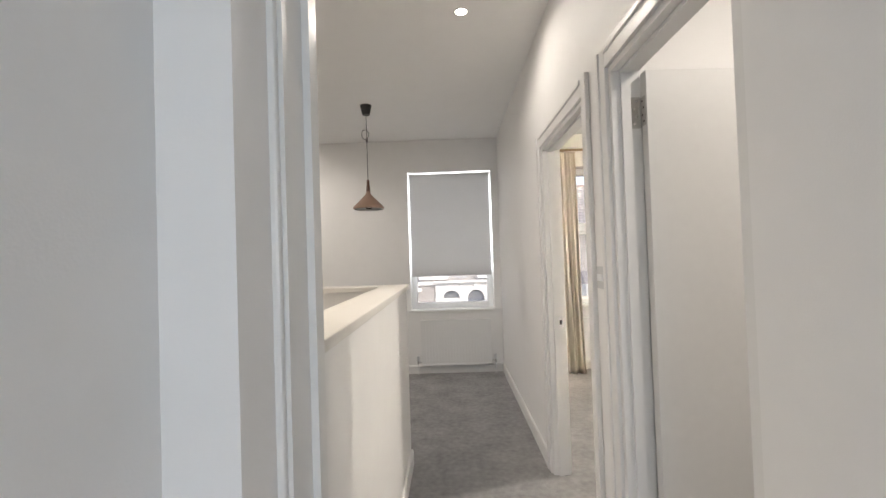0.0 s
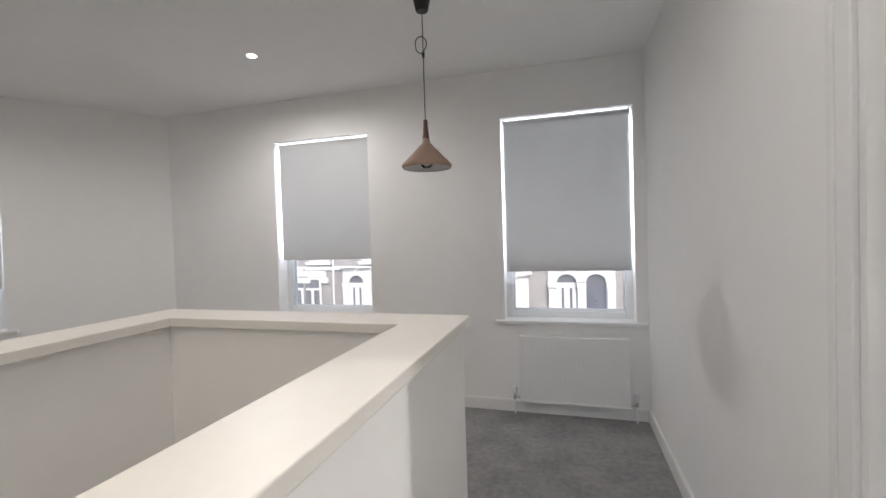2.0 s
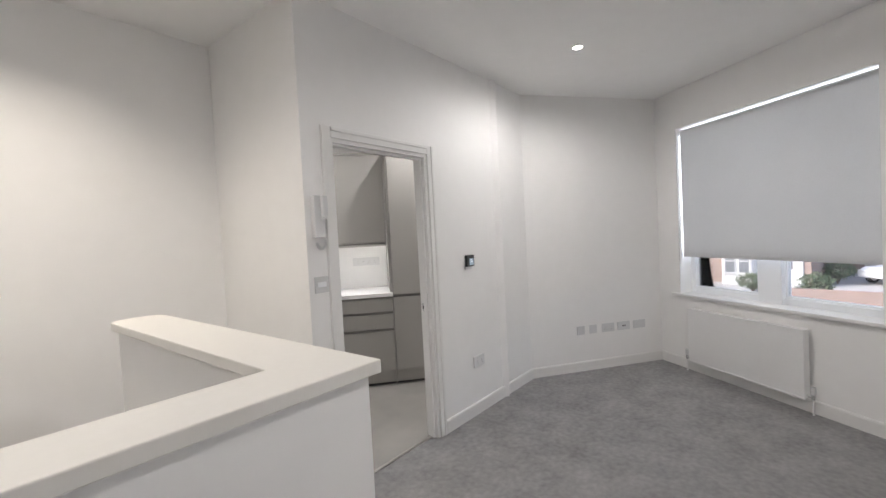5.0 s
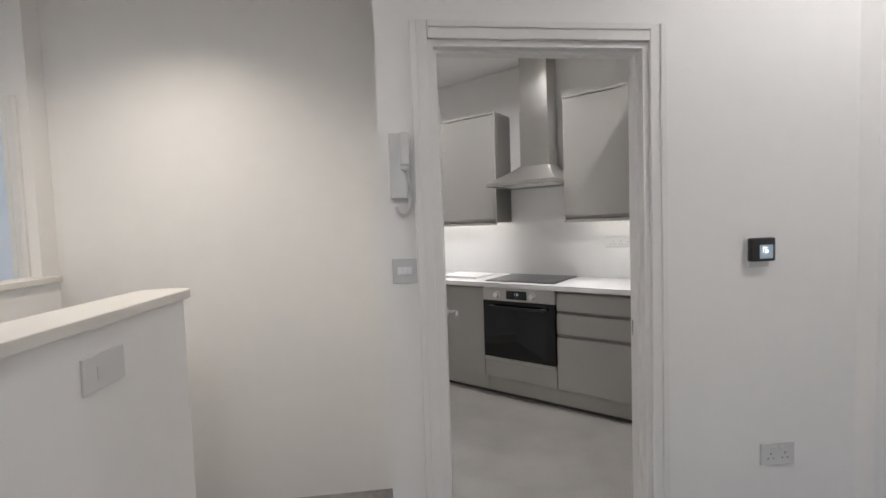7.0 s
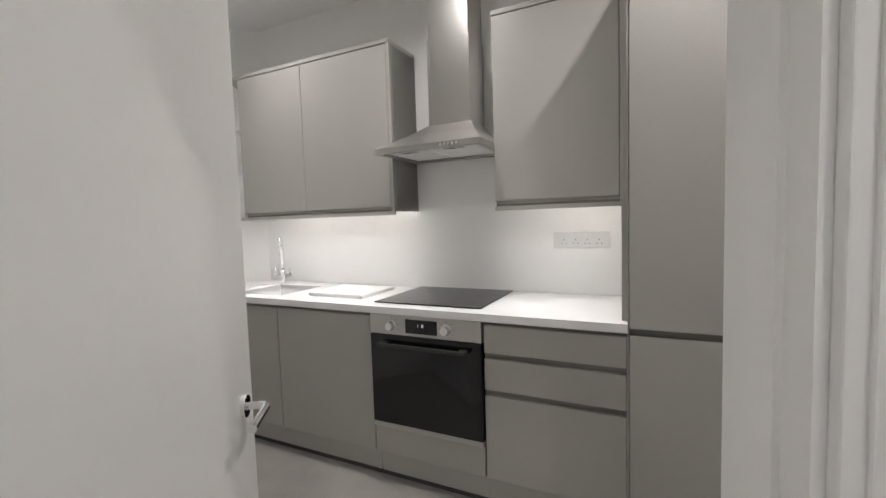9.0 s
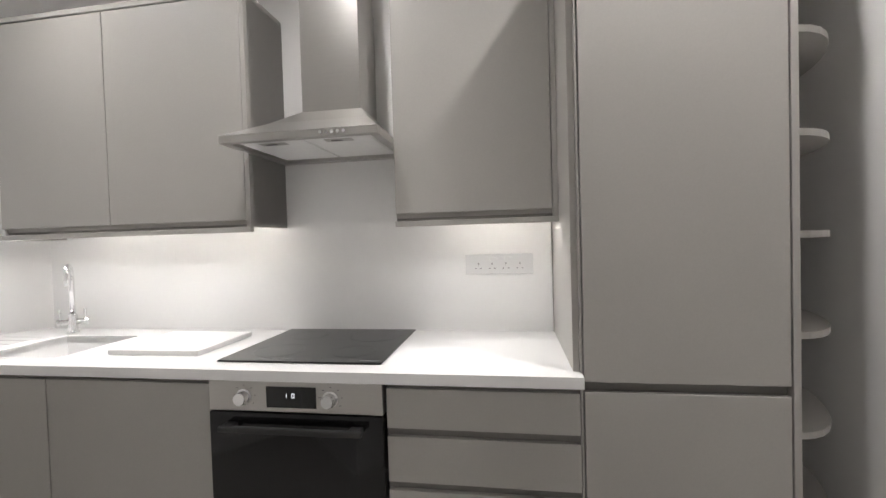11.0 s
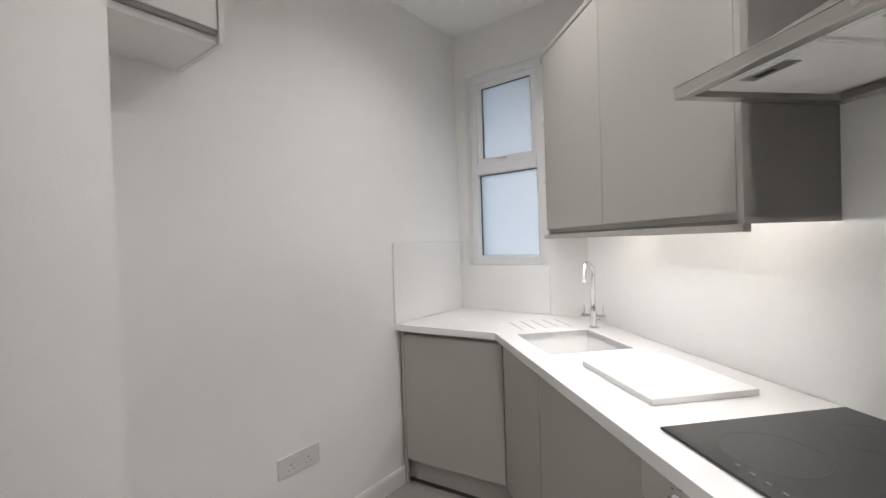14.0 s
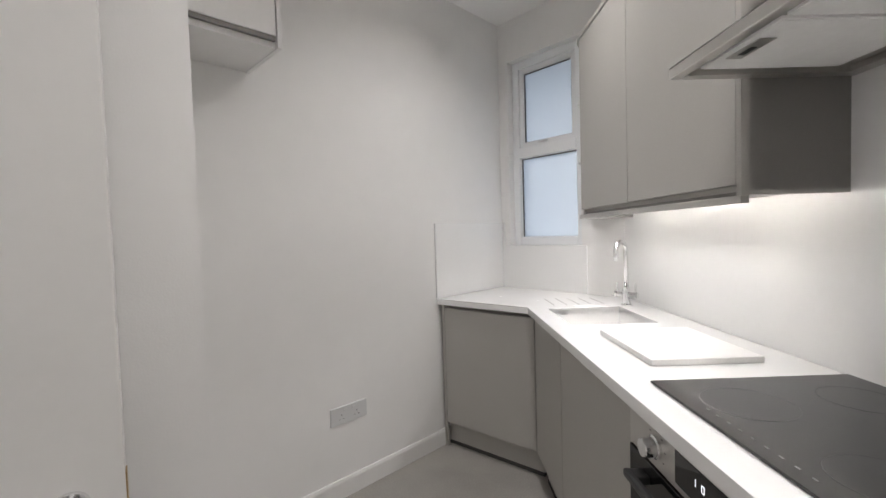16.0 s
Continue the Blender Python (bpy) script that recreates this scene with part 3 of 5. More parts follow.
for i, dx in enumerate((0.0, 0.008, 0.0, 0.008)):
    bm = rod(bmesh.new(), (RIGHT + 0.076 + dx, D3[1] - 0.0305, 1.79 + i * 0.0265), (RIGHT + 0.076 + dx, D3[1] - 0.0315, 1.79 + i * 0.0265), 0.0045, 10)
    sc = part("screw", bm, CHROME, f)
    sc.matrix_parent_inverse = f.matrix_world.inverted()
# the doorway that the walk begins in
t = thing("door_frame", pose(0, 0, 0), "white moulded casing of the first doorway", "door frame", kind="structure")
JX, Y0, Y1 = -0.30, 0.28, 0.41
part("lining", B(JX, JX + 0.016, Y0, Y1, 0, DOOR_H), GLOSS, t)
part("lining", B(JX + 0.016, RIGHT, Y0, Y1, DOOR_H, DOOR_H + 0.02), GLOSS, t)
part("door_stop", B(JX + 0.016, JX + 0.028, Y1 - 0.05, Y1 - 0.012, 0, DOOR_H), GLOSS, t)
for y, sg in ((Y0, -1), (Y1, 1)):
    bm = B(JX - 0.062, JX + 0.010, *sorted((y, y + sg * 0.015)), 0, DOOR_H + 0.07, bevel=0.004)
    box(bm, JX - 0.066, JX - 0.042, *sorted((y + sg * 0.014, y + sg * 0.025)), 0, DOOR_H + 0.07, bevel=0.005)
    box(bm, JX - 0.016, JX - 0.004, *sorted((y + sg * 0.014, y + sg * 0.020)), 0, DOOR_H + 0.07, bevel=0.003)
    part("architrave", bm, GLOSS, t)


# ---- lamps ----
def downlight(x, y, power, size=174, tone=(1.0, 0.965, 0.915)):
    t = thing("downlight", pose(x, y, H), "small white recessed ceiling downlight, switched on", "downlight", "recessed downlights")
    m = bmesh.new()
    lathe(m, [(0.030, -0.001), (0.043, -0.001), (0.043, -0.004), (0.034, -0.007), (0.030, -0.005), (0.030, -0.001)], 28)
    part("rim", m, PLASTIC, t)
    bm = bmesh.new()
    bmesh.ops.create_circle(bm, cap_ends=True, segments=24, radius=0.030, matrix=Matrix.Translation((0, 0, -0.0035)))
    part("lens", bm, BULBGLOW, t, "glowing warm lens")
    l = new("downlight_lamp", bpy.data.lights.new("downlight_lamp", "SPOT"))
    l.data.energy, l.data.color, l.data.spot_size, l.data.spot_blend, l.data.shadow_soft_size = power, tone, radians(size), 0.6 if size > 170 else 1.0, 0.03
    l.parent = t
    l.location = (0, 0, -0.012)


for x, y, p in ((-2.14, 3.79, 0.62), (-3.95, 2.08, 0.52), (0.05, 2.08, 0.22), (-0.92, 2.0, 0.20)):
    downlight(x, y, SPOT_POWER * p)
downlight(-1.12, 1.0, SPOT_POWER * 0.72, size=132, tone=(1.0, 0.90, 0.75))
for s, d, p in ((3.226, 2.166, 0.76), (2.083, 2.247, 0.56), (1.02, 2.22, 0.52)):
    downlight(*kp(s, d), KITCHEN_SPOT_POWER * p, size=148, tone=(1.0, 0.975, 0.94))

# Two unseen lamps added to brighten the side room and the bedroom.
for x, y, p in ((1.6, 0.2, 0.95), (1.7, 2.6, 1.4)):
    downlight(x, y, SPOT_POWER * p)


def daylight(m, w, h, power, tone=(0.86, 0.93, 1.0)):
    """The sky's light in a window opening; m: its middle, x along the wall, y out of it."""
    l = new("window_daylight", bpy.data.lights.new("window_daylight", "AREA"))
    l.data.shape, l.data.size, l.data.size_y, l.data.energy, l.data.color = "RECTANGLE", w, h, power * w * h, tone
    l.matrix_world = m @ pose(0, 0, 0, -90, 0, 0)


NM = along(A, (3.2, FRONT))
for (a, b), lo in ((W1, 1.28), (W2, 1.155)):
    daylight(NM @ pose((a + b) / 2 - A[0], 0.125, (lo + HEAD) / 2), b - a - 0.02, HEAD - lo - 0.02, WINDOW_POWER)
daylight(along(Bc, A) @ pose(3.12 - (W3[0] + W3[1]) / 2, 0.105, (1.13 + HEAD) / 2), W3[1] - W3[0] - 0.02, HEAD - 1.15, WINDOW_POWER * 0.75)
daylight(pose(0.06, -2.55, 1.5, 0, 0, 180), 0.78, 1.56, HALL_POWER, (0.60, 0.79, 1.0))

# pendant over the landing
t = thing("pendant_lamp", pose(-0.775, 3.49, 0), "copper cone pendant on a looped black cord", "pendant lamp")
part("ceiling_rose", lathe(bmesh.new(), [(0.0, H), (0.052, H), (0.050, H - 0.01), (0.034, H - 0.082), (0.03, H - 0.087), (0, H - 0.087)], 32), BLACK, t, "black tapered ceiling rose", soft=False)
part("cord", tube(bmesh.new(), [(0, 0, H - 0.08), (0, 0, 2.05)], 0.0028, 8), BLACK, t)
loop = [(-0.012 + 0.032 * math.cos(a), 0.006 * math.sin(2 * a), 2.475 + 0.045 * math.sin(a)) for a in [-1.2 + 6.28 * i / 26 for i in range(27)]]
part("cord_loop", tube(bmesh.new(), [(0, 0.004, 2.40)] + loop + [(0, -0.004, 2.40)], 0.0028, 8), BLACK, t, "looped black cord with a knot")
part("knot", lathe(bmesh.new(), [(0, 2.438), (0.007, 2.434), (0.009, 2.42), (0.007, 2.405), (0, 2.40)], 12), BLACK, t)
part("holder", lathe(bmesh.new(), [(0.0, 2.066), (0.011, 2.064), (0.0155, 1.995), (0.019, 1.962), (0, 1.96)], 24), WALNUT, t, "dark wooden lamp holder", soft=False)
prof = [(0.017, 1.964), (0.023, 1.938), (0.046, 1.912), (0.088, 1.868), (0.126, 1.830), (0.139, 1.814), (0.131, 1.800)]
part("shade", lathe(bmesh.new(), prof, 48), COPPER, t, "copper coloured spun metal cone", soft=True)
part("shade_lining", lathe(bmesh.new(), [(r - 0.003, z - 0.001) for r, z in prof], 48), SHADEIN, t, "white lining", soft=True)
part("bulb", lathe(bmesh.new(), [(0, 1.80), (0.02, 1.803), (0.036, 1.82), (0.040, 1.84), (0.034, 1.865), (0.016, 1.889), (0.013, 1.92), (0, 1.92)], 24), glazing("bulb glass", (0.95, 0.95, 0.95)), t, "clear glass bulb, off", soft=True)


# ---- wall fittings ----
def wall_frame(p0, p1, a, z):
    """At distance a along the line p0 to p1, at height z; local y points out of the wall into the room (line's right side)."""
    return along(p0, p1) @ pose(a, 0, z, 0, 0, 180)


def plate(m, w, h, kind, label):
    t = thing("socket" if kind in ("double", "single", "quad") else ("light_switch" if kind == "switch" else "outlet_plate"), m, label, "socket" if kind != "switch" else "light switch")
    part("face_plate", B(-w / 2, w / 2, 0, 0.008, -h / 2, h / 2, bevel=0.0025), PLATE if kind == "switch" else PLASTIC, t)
    if kind in ("double", "quad"):
        n = 2 if kind == "double" else 4
        for i in range(n):
            cx = (i - (n - 1) / 2) * (w * 0.82 / n) if n == 4 else (-1 if i == 0 else 1) * w * 0.21
            for dx, dz in ((0, 0.002), (-0.011, -0.018), (0.011, -0.018)):
                part("pin_hole", B(cx + dx - (0.0018 if not dx else 0.0032), cx + dx + (0.0018 if not dx else 0.0032), 0.0075, 0.0086, dz - (0.004 if not dx else 0.0018), dz + (0.004 if not dx else 0.0018)), SLOT, t)
            part("rocker", B(cx * 0.55 - 0.008, cx * 0.55 + 0.008, 0.007, 0.0105, 0.018, 0.03, bevel=0.001), PLASTIC, t)
    elif kind == "switch":
        n = 3
        for i in range(n):
            x = (i - 1) * w * 0.2
            part("rocker", B(x - w * 0.095, x + w * 0.095, 0.006, 0.012, -0.012, 0.014, bevel=0.001), UPVC, t, "white rocker")
    elif kind == "single":
        part("blank_insert", B(-w * 0.2, w * 0.2, 0.007, 0.010, -h * 0.2, h * 0.2, bevel=0.001), PLASTIC, t)
    elif kind == "data":
        for x in (-0.012, 0.012):
            part("data_port", B(x - 0.008, x + 0.008, 0.0075, 0.0086, -0.008, 0.006), SLOT, t)
    return t


KD = ((SX, KDOOR), C)
for a, w, k in ((0.55, 0.086, "single"), (0.69, 0.086, "single"), (0.865, 0.146, "double"), (1.05, 0.146, "data"), (1.238, 0.146, "single")):
    plate(wall_frame(C, Bc, a, 0.41), w, 0.086, k, "white plastic outlet plate low on the wall")
plate(wall_frame(Bc, A, 3.106 - 0.79, 0.415), 0.146, 0.086, "double", "white double socket low on the wall")
plate(wall_frame(*KD, 3.675 + SX, 0.415), 0.146, 0.086, "double", "white double socket low on the wall")
plate(wall_frame(A, (3.2, FRONT), -1.20 - A[0], 0.45), 0.146, 0.086, "double", "white double socket low on the wall")
plate(wall_frame(*KD, 2.234 + SX, 1.206), 0.086, 0.088, "switch", "white three-gang light switch beside the door")
plate(wall_frame((RIGHT, FRONT), (RIGHT, BACK), FRONT - 1.355, 1.245), 0.086, 0.086, "switch", "white light switch on the landing wall")
plate(wall_frame((PX0, PY), (PX0, 0.9), PY - 1.655, 1.035), 0.146, 0.086, "single", "white plate on the stairwell half wall")

# door entry handset
t = thing("entry_phone", wall_frame(*KD, 2.220 + SX, 1.572), "white door-entry handset with a coiled cord", "entry phone")
part("base", B(-0.035, 0.026, 0, 0.035, -0.115, 0.108, bevel=0.006), PLASTIC, t)
bm = B(-0.046, -0.012, 0.034, 0.058, -0.005, 0.106, bevel=0.008)
part("handset", bm, PLASTIC, t, "white plastic handset")
part("hook", B(-0.045, -0.012, 0.03, 0.048, -0.018, -0.004, bevel=0.003), PLASTIC, t)
knots = [Vector(p) for p in ((-0.030, 0.045, -0.015), (-0.036, 0.034, -0.05), (-0.045, 0.026, -0.09), (-0.048, 0.022, -0.13), (-0.040, 0.020, -0.162), (-0.020, 0.018, -0.176), (-0.002, 0.018, -0.166), (0.008, 0.018, -0.142))]
pts = []
for i in range(420):
    q = i / 419 * (len(knots) - 1.001)
    k, f = int(q), q - int(q)
    axis = (knots[k + 1] - knots[k]).normalized()
    side = axis.cross(Vector((0, 1, 0))).normalized()
    w = i * 2 * math.pi / 12.0
    pts.append(knots[k].lerp(knots[k + 1], f) + 0.0062 * (math.cos(w) * side + math.sin(w) * Vector((0, 1, 0))))
part("coiled_cord", tube(bmesh.new(), pts, 0.0016, 6), PLASTIC, t, "white coiled cord")

# thermostat
t = thing("thermostat", wall_frame(*KD, 3.588 + SX, 1.228), "black square room thermostat with a lit screen", "thermostat")
part("mount", B(-0.044, 0.044, 0, 0.010, -0.068, 0.044, bevel=0.004), PLASTIC, t, "white backing plate")
part("body", B(-0.05, 0.05, 0.010, 0.034, -0.045, 0.045, bevel=0.008), BLACK, t, "glossy black case")
part("screen", B(-0.036, 0.018, 0.0338, 0.0348, -0.034, 0.018), SCREEN, t, "pale blue lit screen")
bm = bmesh.new()
for x0, x1, z0, z1 in ((-0.002, 0.006, 0.006, 0.009), (0.003, 0.006, -0.012, 0.009), (-0.016, -0.004, 0.006, 0.009), (-0.016, -0.004, -0.004, -0.001), (-0.016, -0.004, -0.012, -0.009), (-0.007, -0.004, -0.012, 0.009), (-0.016, -0.013, -0.012, -0.001)):
    box(bm, x0, x1, 0.0347, 0.0352, z0, z1)
part("digits", bm, DIGITS, t)


# ---- kitchen ----
FRONTS, WTOP = 2.348, 0.91          # the units' door fronts, the worktop's upper face
UPPER = 2.636                        # the wall cupboards' fronts


def kthing(name, label, category, group=""):
    return thing(name, K, label, category, group)


def front(t, s0, s1, z0, z1, d=FRONTS, name="door", mat=None, label=""):
    return part(name, B(s0 + 0.0015, s1 - 0.0015, d, d + 0.019, z0, z1, bevel=0.0025), mat or TAUPE, t, label)


def base_body(t, s0, s1, top=0.872, inside=0.872):
    part("body", B(s0, s1, FRONTS + 0.045, KW - 0.03, 0.14, inside), TAUPE_SHADE, t)
    # Real channel, with its shade painted in by the darker taupe.
    part("channel", B(s0, s1, FRONTS + 0.022, FRONTS + 0.044, top - 0.06, top), TAUPE_SHADE, t, "recessed handle channel")
    part("plinth", B(s0, s1, FRONTS + 0.05, FRONTS + 0.066, 0.02, 0.14), TAUPE, t)
    # No seal here: a dark strip fills the shaded gap at the floor.
    part("plinth_gap_shade", B(s0, s1, FRONTS + 0.047, FRONTS + 0.066, 0.0, 0.02), DARKGAP, t)


DT, DB0 = 0.852, 0.15
# corner base cupboard, along the east wall and round to the main run
P0, P1 = Vector((-1.442, -1.224, 0)), Vector((*kp(0.647, FRONTS), 0))
cd = (P1 - P0).normalized()
CM = Matrix.Translation((P0.x, P0.y, 0)) @ pose(0, 0, 0, 0, 0, math.degrees(math.atan2(cd.y, cd.x)))
CL = (P1 - P0).length
t = thing("corner_cabinet", CM, "matt taupe handleless corner base cupboard under the sink", "kitchen cabinet", "base units")
part("end_panel", B(0.0, 0.018, -0.0, 0.02, 0.0, 0.872), TAUPE, t)
part("door", B(0.020, CL - 0.002, 0.0, 0.019, DB0, DT, bevel=0.0025), TAUPE, t, "plain taupe door front")
part("channel", B(0.018, CL + 0.01, 0.022, 0.044, 0.81, 0.872), TAUPE_SHADE, t)
part("plinth", B(0.0, CL + 0.02, 0.05, 0.066, 0.02, 0.14), TAUPE, t)
part("plinth_gap_shade", B(0.0, CL + 0.02, 0.046, 0.066, 0.0, 0.02), DARKGAP, t)
part("back", B(0.02, CL - 0.05, 0.46, 0.48, 0.14, 0.85), TAUPE_SHADE, t)

t = kthing("sink_cabinet", "matt taupe handleless base cupboard beside the corner", "kitchen cabinet", "base units")
base_body(t, 0.675, 1.11, inside=0.70)
front(t, 0.649, 1.11, DB0, DT)
t = kthing("base_cabinet", "matt taupe handleless base cupboard beside the oven", "kitchen cabinet", "base units")
base_body(t, 1.11, 1.760)
front(t, 1.112, 1.760, DB0, DT)
t = kthing("drawer_unit", "matt taupe unit of three handleless drawers", "kitchen drawers", "base units")
base_body(t, 2.362, 2.952)
front(t, 2.366, 2.950, 0.728, DT, name="drawer_front")
front(t, 2.366, 2.950, 0.560, 0.702, name="drawer_front")
front(t, 2.366, 2.950, DB0, 0.534, name="drawer_front")
part("channel", B(2.364, 2.95, FRONTS + 0.021, FRONTS + 0.044, 0.66, 0.74), TAUPE_SHADE, t)
part("channel", B(2.364, 2.95, FRONTS + 0.021, FRONTS + 0.044, 0.50, 0.575), TAUPE_SHADE, t)

# oven
t = kthing("oven", "built-in electric oven in brushed steel and black glass", "oven")
O0, O1 = 1.765, 2.361
part("housing", B(O0, O1, FRONTS + 0.03, KW - 0.05, 0.14, 0.872), BLACK, t)
part("control_panel", B(O0 + 0.002, O1 - 0.002, FRONTS - 0.012, FRONTS + 0.03, 0.770, 0.868, bevel=0.003), BRUSHED, t, "brushed steel control panel")
dr = part("oven_door", B(O0 + 0.002, O1 - 0.002, FRONTS - 0.014, FRONTS + 0.03, 0.318, 0.766, bevel=0.003), OVENGLASS, t, "black glass door")
part("door_trim", B(O0 + 0.002, O1 - 0.002, FRONTS - 0.012, FRONTS + 0.02, 0.292, 0.317, bevel=0.002), BRUSHED, t, "steel lower trim")
bm = B(O0 + 0.06, O1 - 0.06, FRONTS - 0.058, FRONTS - 0.040, 0.716, 0.735, bevel=0.006)
for x in (O0 + 0.085, O1 - 0.085):
    box(bm, x - 0.02, x + 0.02, FRONTS - 0.045, FRONTS - 0.012, 0.716, 0.735, bevel=0.004)
part("door_handle", bm, BLACK, dr, "black bar handle")
disp = part("display", B(2.057 - 0.085, 2.057 + 0.085, FRONTS - 0.0135, FRONTS - 0.011, 0.785, 0.853), BLACKGLASS, t, "black clock display")
bm = bmesh.new()
for s0, s1, z0, z1 in ((2.041, 2.0425, 0.818, 0.832), (2.060, 2.069, 0.8305, 0.832), (2.060, 2.0615, 0.818, 0.832), (2.0675, 2.069, 0.818, 0.832), (2.060, 2.069, 0.818, 0.8195)):
    box(bm, s0, s1, FRONTS - 0.0142, FRONTS - 0.0134, z0, z1)
part("digits", bm, DIGITS, disp, "white clock digits")
for s in (O0 + 0.13, O1 - 0.17):
    mk = Matrix.Translation((s, FRONTS - 0.012, 0.818)) @ pose(0, 0, 0, 90, 0, 0)
    part("knob", lathe(bmesh.new(), [(0.026, 0), (0.026, 0.006), (0.021, 0.008), (0.0205, 0.030), (0.019, 0.033), (0, 0.033)], 28, mk), CHROME, t, "chrome control knob")
    bm = bmesh.new()
    for k in range(7):
        a = -0.6 + k * 0.73
        x, z = s + 0.037 * math.cos(a), 0.818 + 0.037 * math.sin(a)
        box(bm, x - 0.003, x + 0.003, FRONTS - 0.0126, FRONTS - 0.0119, z - 0.0012, z + 0.0012)
    tagged(part("dial_mark", bm, INK, t), kind="stuff")
front(t, O0, O1, DB0, 0.288, name="filler_panel", label="taupe filler panel below the oven")
part("plinth", B(O0, O1, FRONTS + 0.05, FRONTS + 0.066, 0.02, 0.14), TAUPE, t)
part("plinth_gap_shade", B(O0, O1, FRONTS + 0.047, FRONTS + 0.066, 0.0, 0.02), DARKGAP, t)

# worktop with a moulded sink
WF = FRONTS - 0.034
S0, S1, SD0, SD1 = 0.70, 1.085, 2.405, 2.765
c_in = kp(0.648, WF)
t = thing("worktop", Matrix(), "white solid-surface worktop with a moulded sink and drainer grooves", "worktop")
bm = bmesh.new()


def slab(bm, pts, z0=WTOP - 0.034, z1=WTOP):
    return prism(bm, pts, z0, z1)


slab(bm, [kp(S1, WF), kp(2.955, WF), kp(2.955, KW - 0.012), kp(S1, KW - 0.012)])
slab(bm, [kp(S0, WF), kp(S1, WF), kp(S1, SD0), kp(S0, SD0)])
slab(bm, [kp(S0, SD1), kp(S1, SD1), kp(S1, KW - 0.012), kp(S0, KW - 0.012)])
slab(bm, [(-1.437, -1.193), c_in, kp(S0, WF), kp(S0, KW - 0.012), kp(0.16, KW - 0.014), (-1.409, -1.856)])
part("slab", bm, STONE, t)
bm = bmesh.new()
dp = WTOP - 0.17
for q in ((S0 - 0.012, S0, SD0 - 0.012, SD1 + 0.012, dp, WTOP - 0.006), (S1, S1 + 0.012, SD0 - 0.012, SD1 + 0.012, dp, WTOP - 0.006),
          (S0, S1, SD0 - 0.012, SD0, dp, WTOP - 0.006), (S0, S1, SD1, SD1 + 0.012, dp, WTOP - 0.006), (S0 - 0.012, S1 + 0.012, SD0 - 0.012, SD1 + 0.012, dp - 0.012, dp)):
    box(bm, *q, m=K)
part("sink", bm, STONE, t, "white moulded sink bowl")
# Thin dark strips on the slab paint the shade of the drainer grooves.
bm = bmesh.new()
for i in range(5):
    d = 2.46 + i * 0.065
    box(bm, 0.40, 0.615, d, d + 0.006, WTOP, WTOP + 0.0006, m=K)
part("drainer_groove_shade", bm, TAUPE_SHADE, t)

# splashbacks
t = kthing("splashback", "glossy white splashback sheet behind the worktop", "splashback")
part("sheet", B(0.12, 2.928, KW - 0.010, KW, WTOP + 0.0005, 1.72), SPLASH, t)
t = thing("splashback", Matrix(), "low white upstand panel beside the sink corner", "splashback")
LW = along(KL1, KL0)
s_low = part("sheet", B(0.0, 0.672, 0.0, 0.012, WTOP + 0.0005, 1.365, bevel=0.002), SPLASH, t)
s_low.matrix_world = LW
s_low = part("sheet", prism(bmesh.new(), [(-1.409, -1.869), (-2.05, -1.869), (-2.05, -1.859), (-1.409, -1.859)], WTOP + 0.0005, 1.203), SPLASH, t)
part("sheet", B(-1.4255, -1.409, -1.869, -1.859, 1.203, 1.365), SPLASH, t)

# hob
t = kthing("hob", "black ceramic glass induction hob", "hob")
part("glass_top", B(1.755, 2.340, 2.394, 2.902, WTOP + 0.001, WTOP + 0.007, bevel=0.002), BLACKGLASS, t)
bm = bmesh.new()
for s, d, r in ((1.91, 2.53, 0.09), (1.91, 2.78, 0.075), (2.2, 2.53, 0.075), (2.2, 2.78, 0.105)):
    lathe(bm, [(r, WTOP + 0.0071), (r + 0.0012, WTOP + 0.0073)], 40, Matrix.Translation((s, d, 0)))
part("cooking_zone", bm, FAINT, t, "thin grey zone rings")
bm = bmesh.new()
for i in range(9):
    box(bm, 1.93 + i * 0.032, 1.940 + i * 0.032, 2.425, 2.429, WTOP + 0.0071, WTOP + 0.0074)
box(bm, 2.26, 2.33, 2.412, 2.420, WTOP + 0.0071, WTOP + 0.0074)
tagged(part("touch_mark", bm, INK, t, "pale touch control marks"), kind="stuff")

t = kthing("chopping_board", "white board lying on the worktop beside the sink", "chopping board")
part("board", B(1.25, 1.63, 2.46, 2.785, WTOP + 0.0005, WTOP + 0.019, bevel=0.003), WHITELAM, t)

# tap
t = thing("tap", K @ pose(0.68, 2.812, WTOP, 0, 0, 42), "polished chrome mixer tap with a swan spout and two levers", "tap")
part("base", lathe(bmesh.new(), [(0, 0), (0.027, 0), (0.027, 0.006), (0.019, 0.012), (0.019, 0.085), (0.015, 0.095), (0, 0.095)], 28), CHROME, t, soft=False)
sp = [(0, 0, 0.09), (0, 0, 0.27)] + [(0, -0.055 + 0.055 * math.cos(a), 0.275 + 0.05 * math.sin(a)) for a in [math.pi * i / 12 for i in range(1, 12)]] + [(0, -0.11, 0.27), (0, -0.11, 0.235)]
part("spout", tube(bmesh.new(), sp, 0.0115, 16), CHROME, t, soft=True)
for s in (-1, 1):
    bm = rod(bmesh.new(), (0, 0, 0.055), (s * 0.046, 0, 0.055), 0.013, 18)
    rod(bm, (s * 0.046, 0, 0.055), (s * 0.058, 0, 0.055), 0.016, 18)
    hd = part("valve", bm, CHROME, t)
    part("lever", rod(bmesh.new(), (s * 0.046, 0, 0.05), (s * 0.046, 0, 0.115), 0.0045, 12), CHROME, hd, "slim chrome lever")


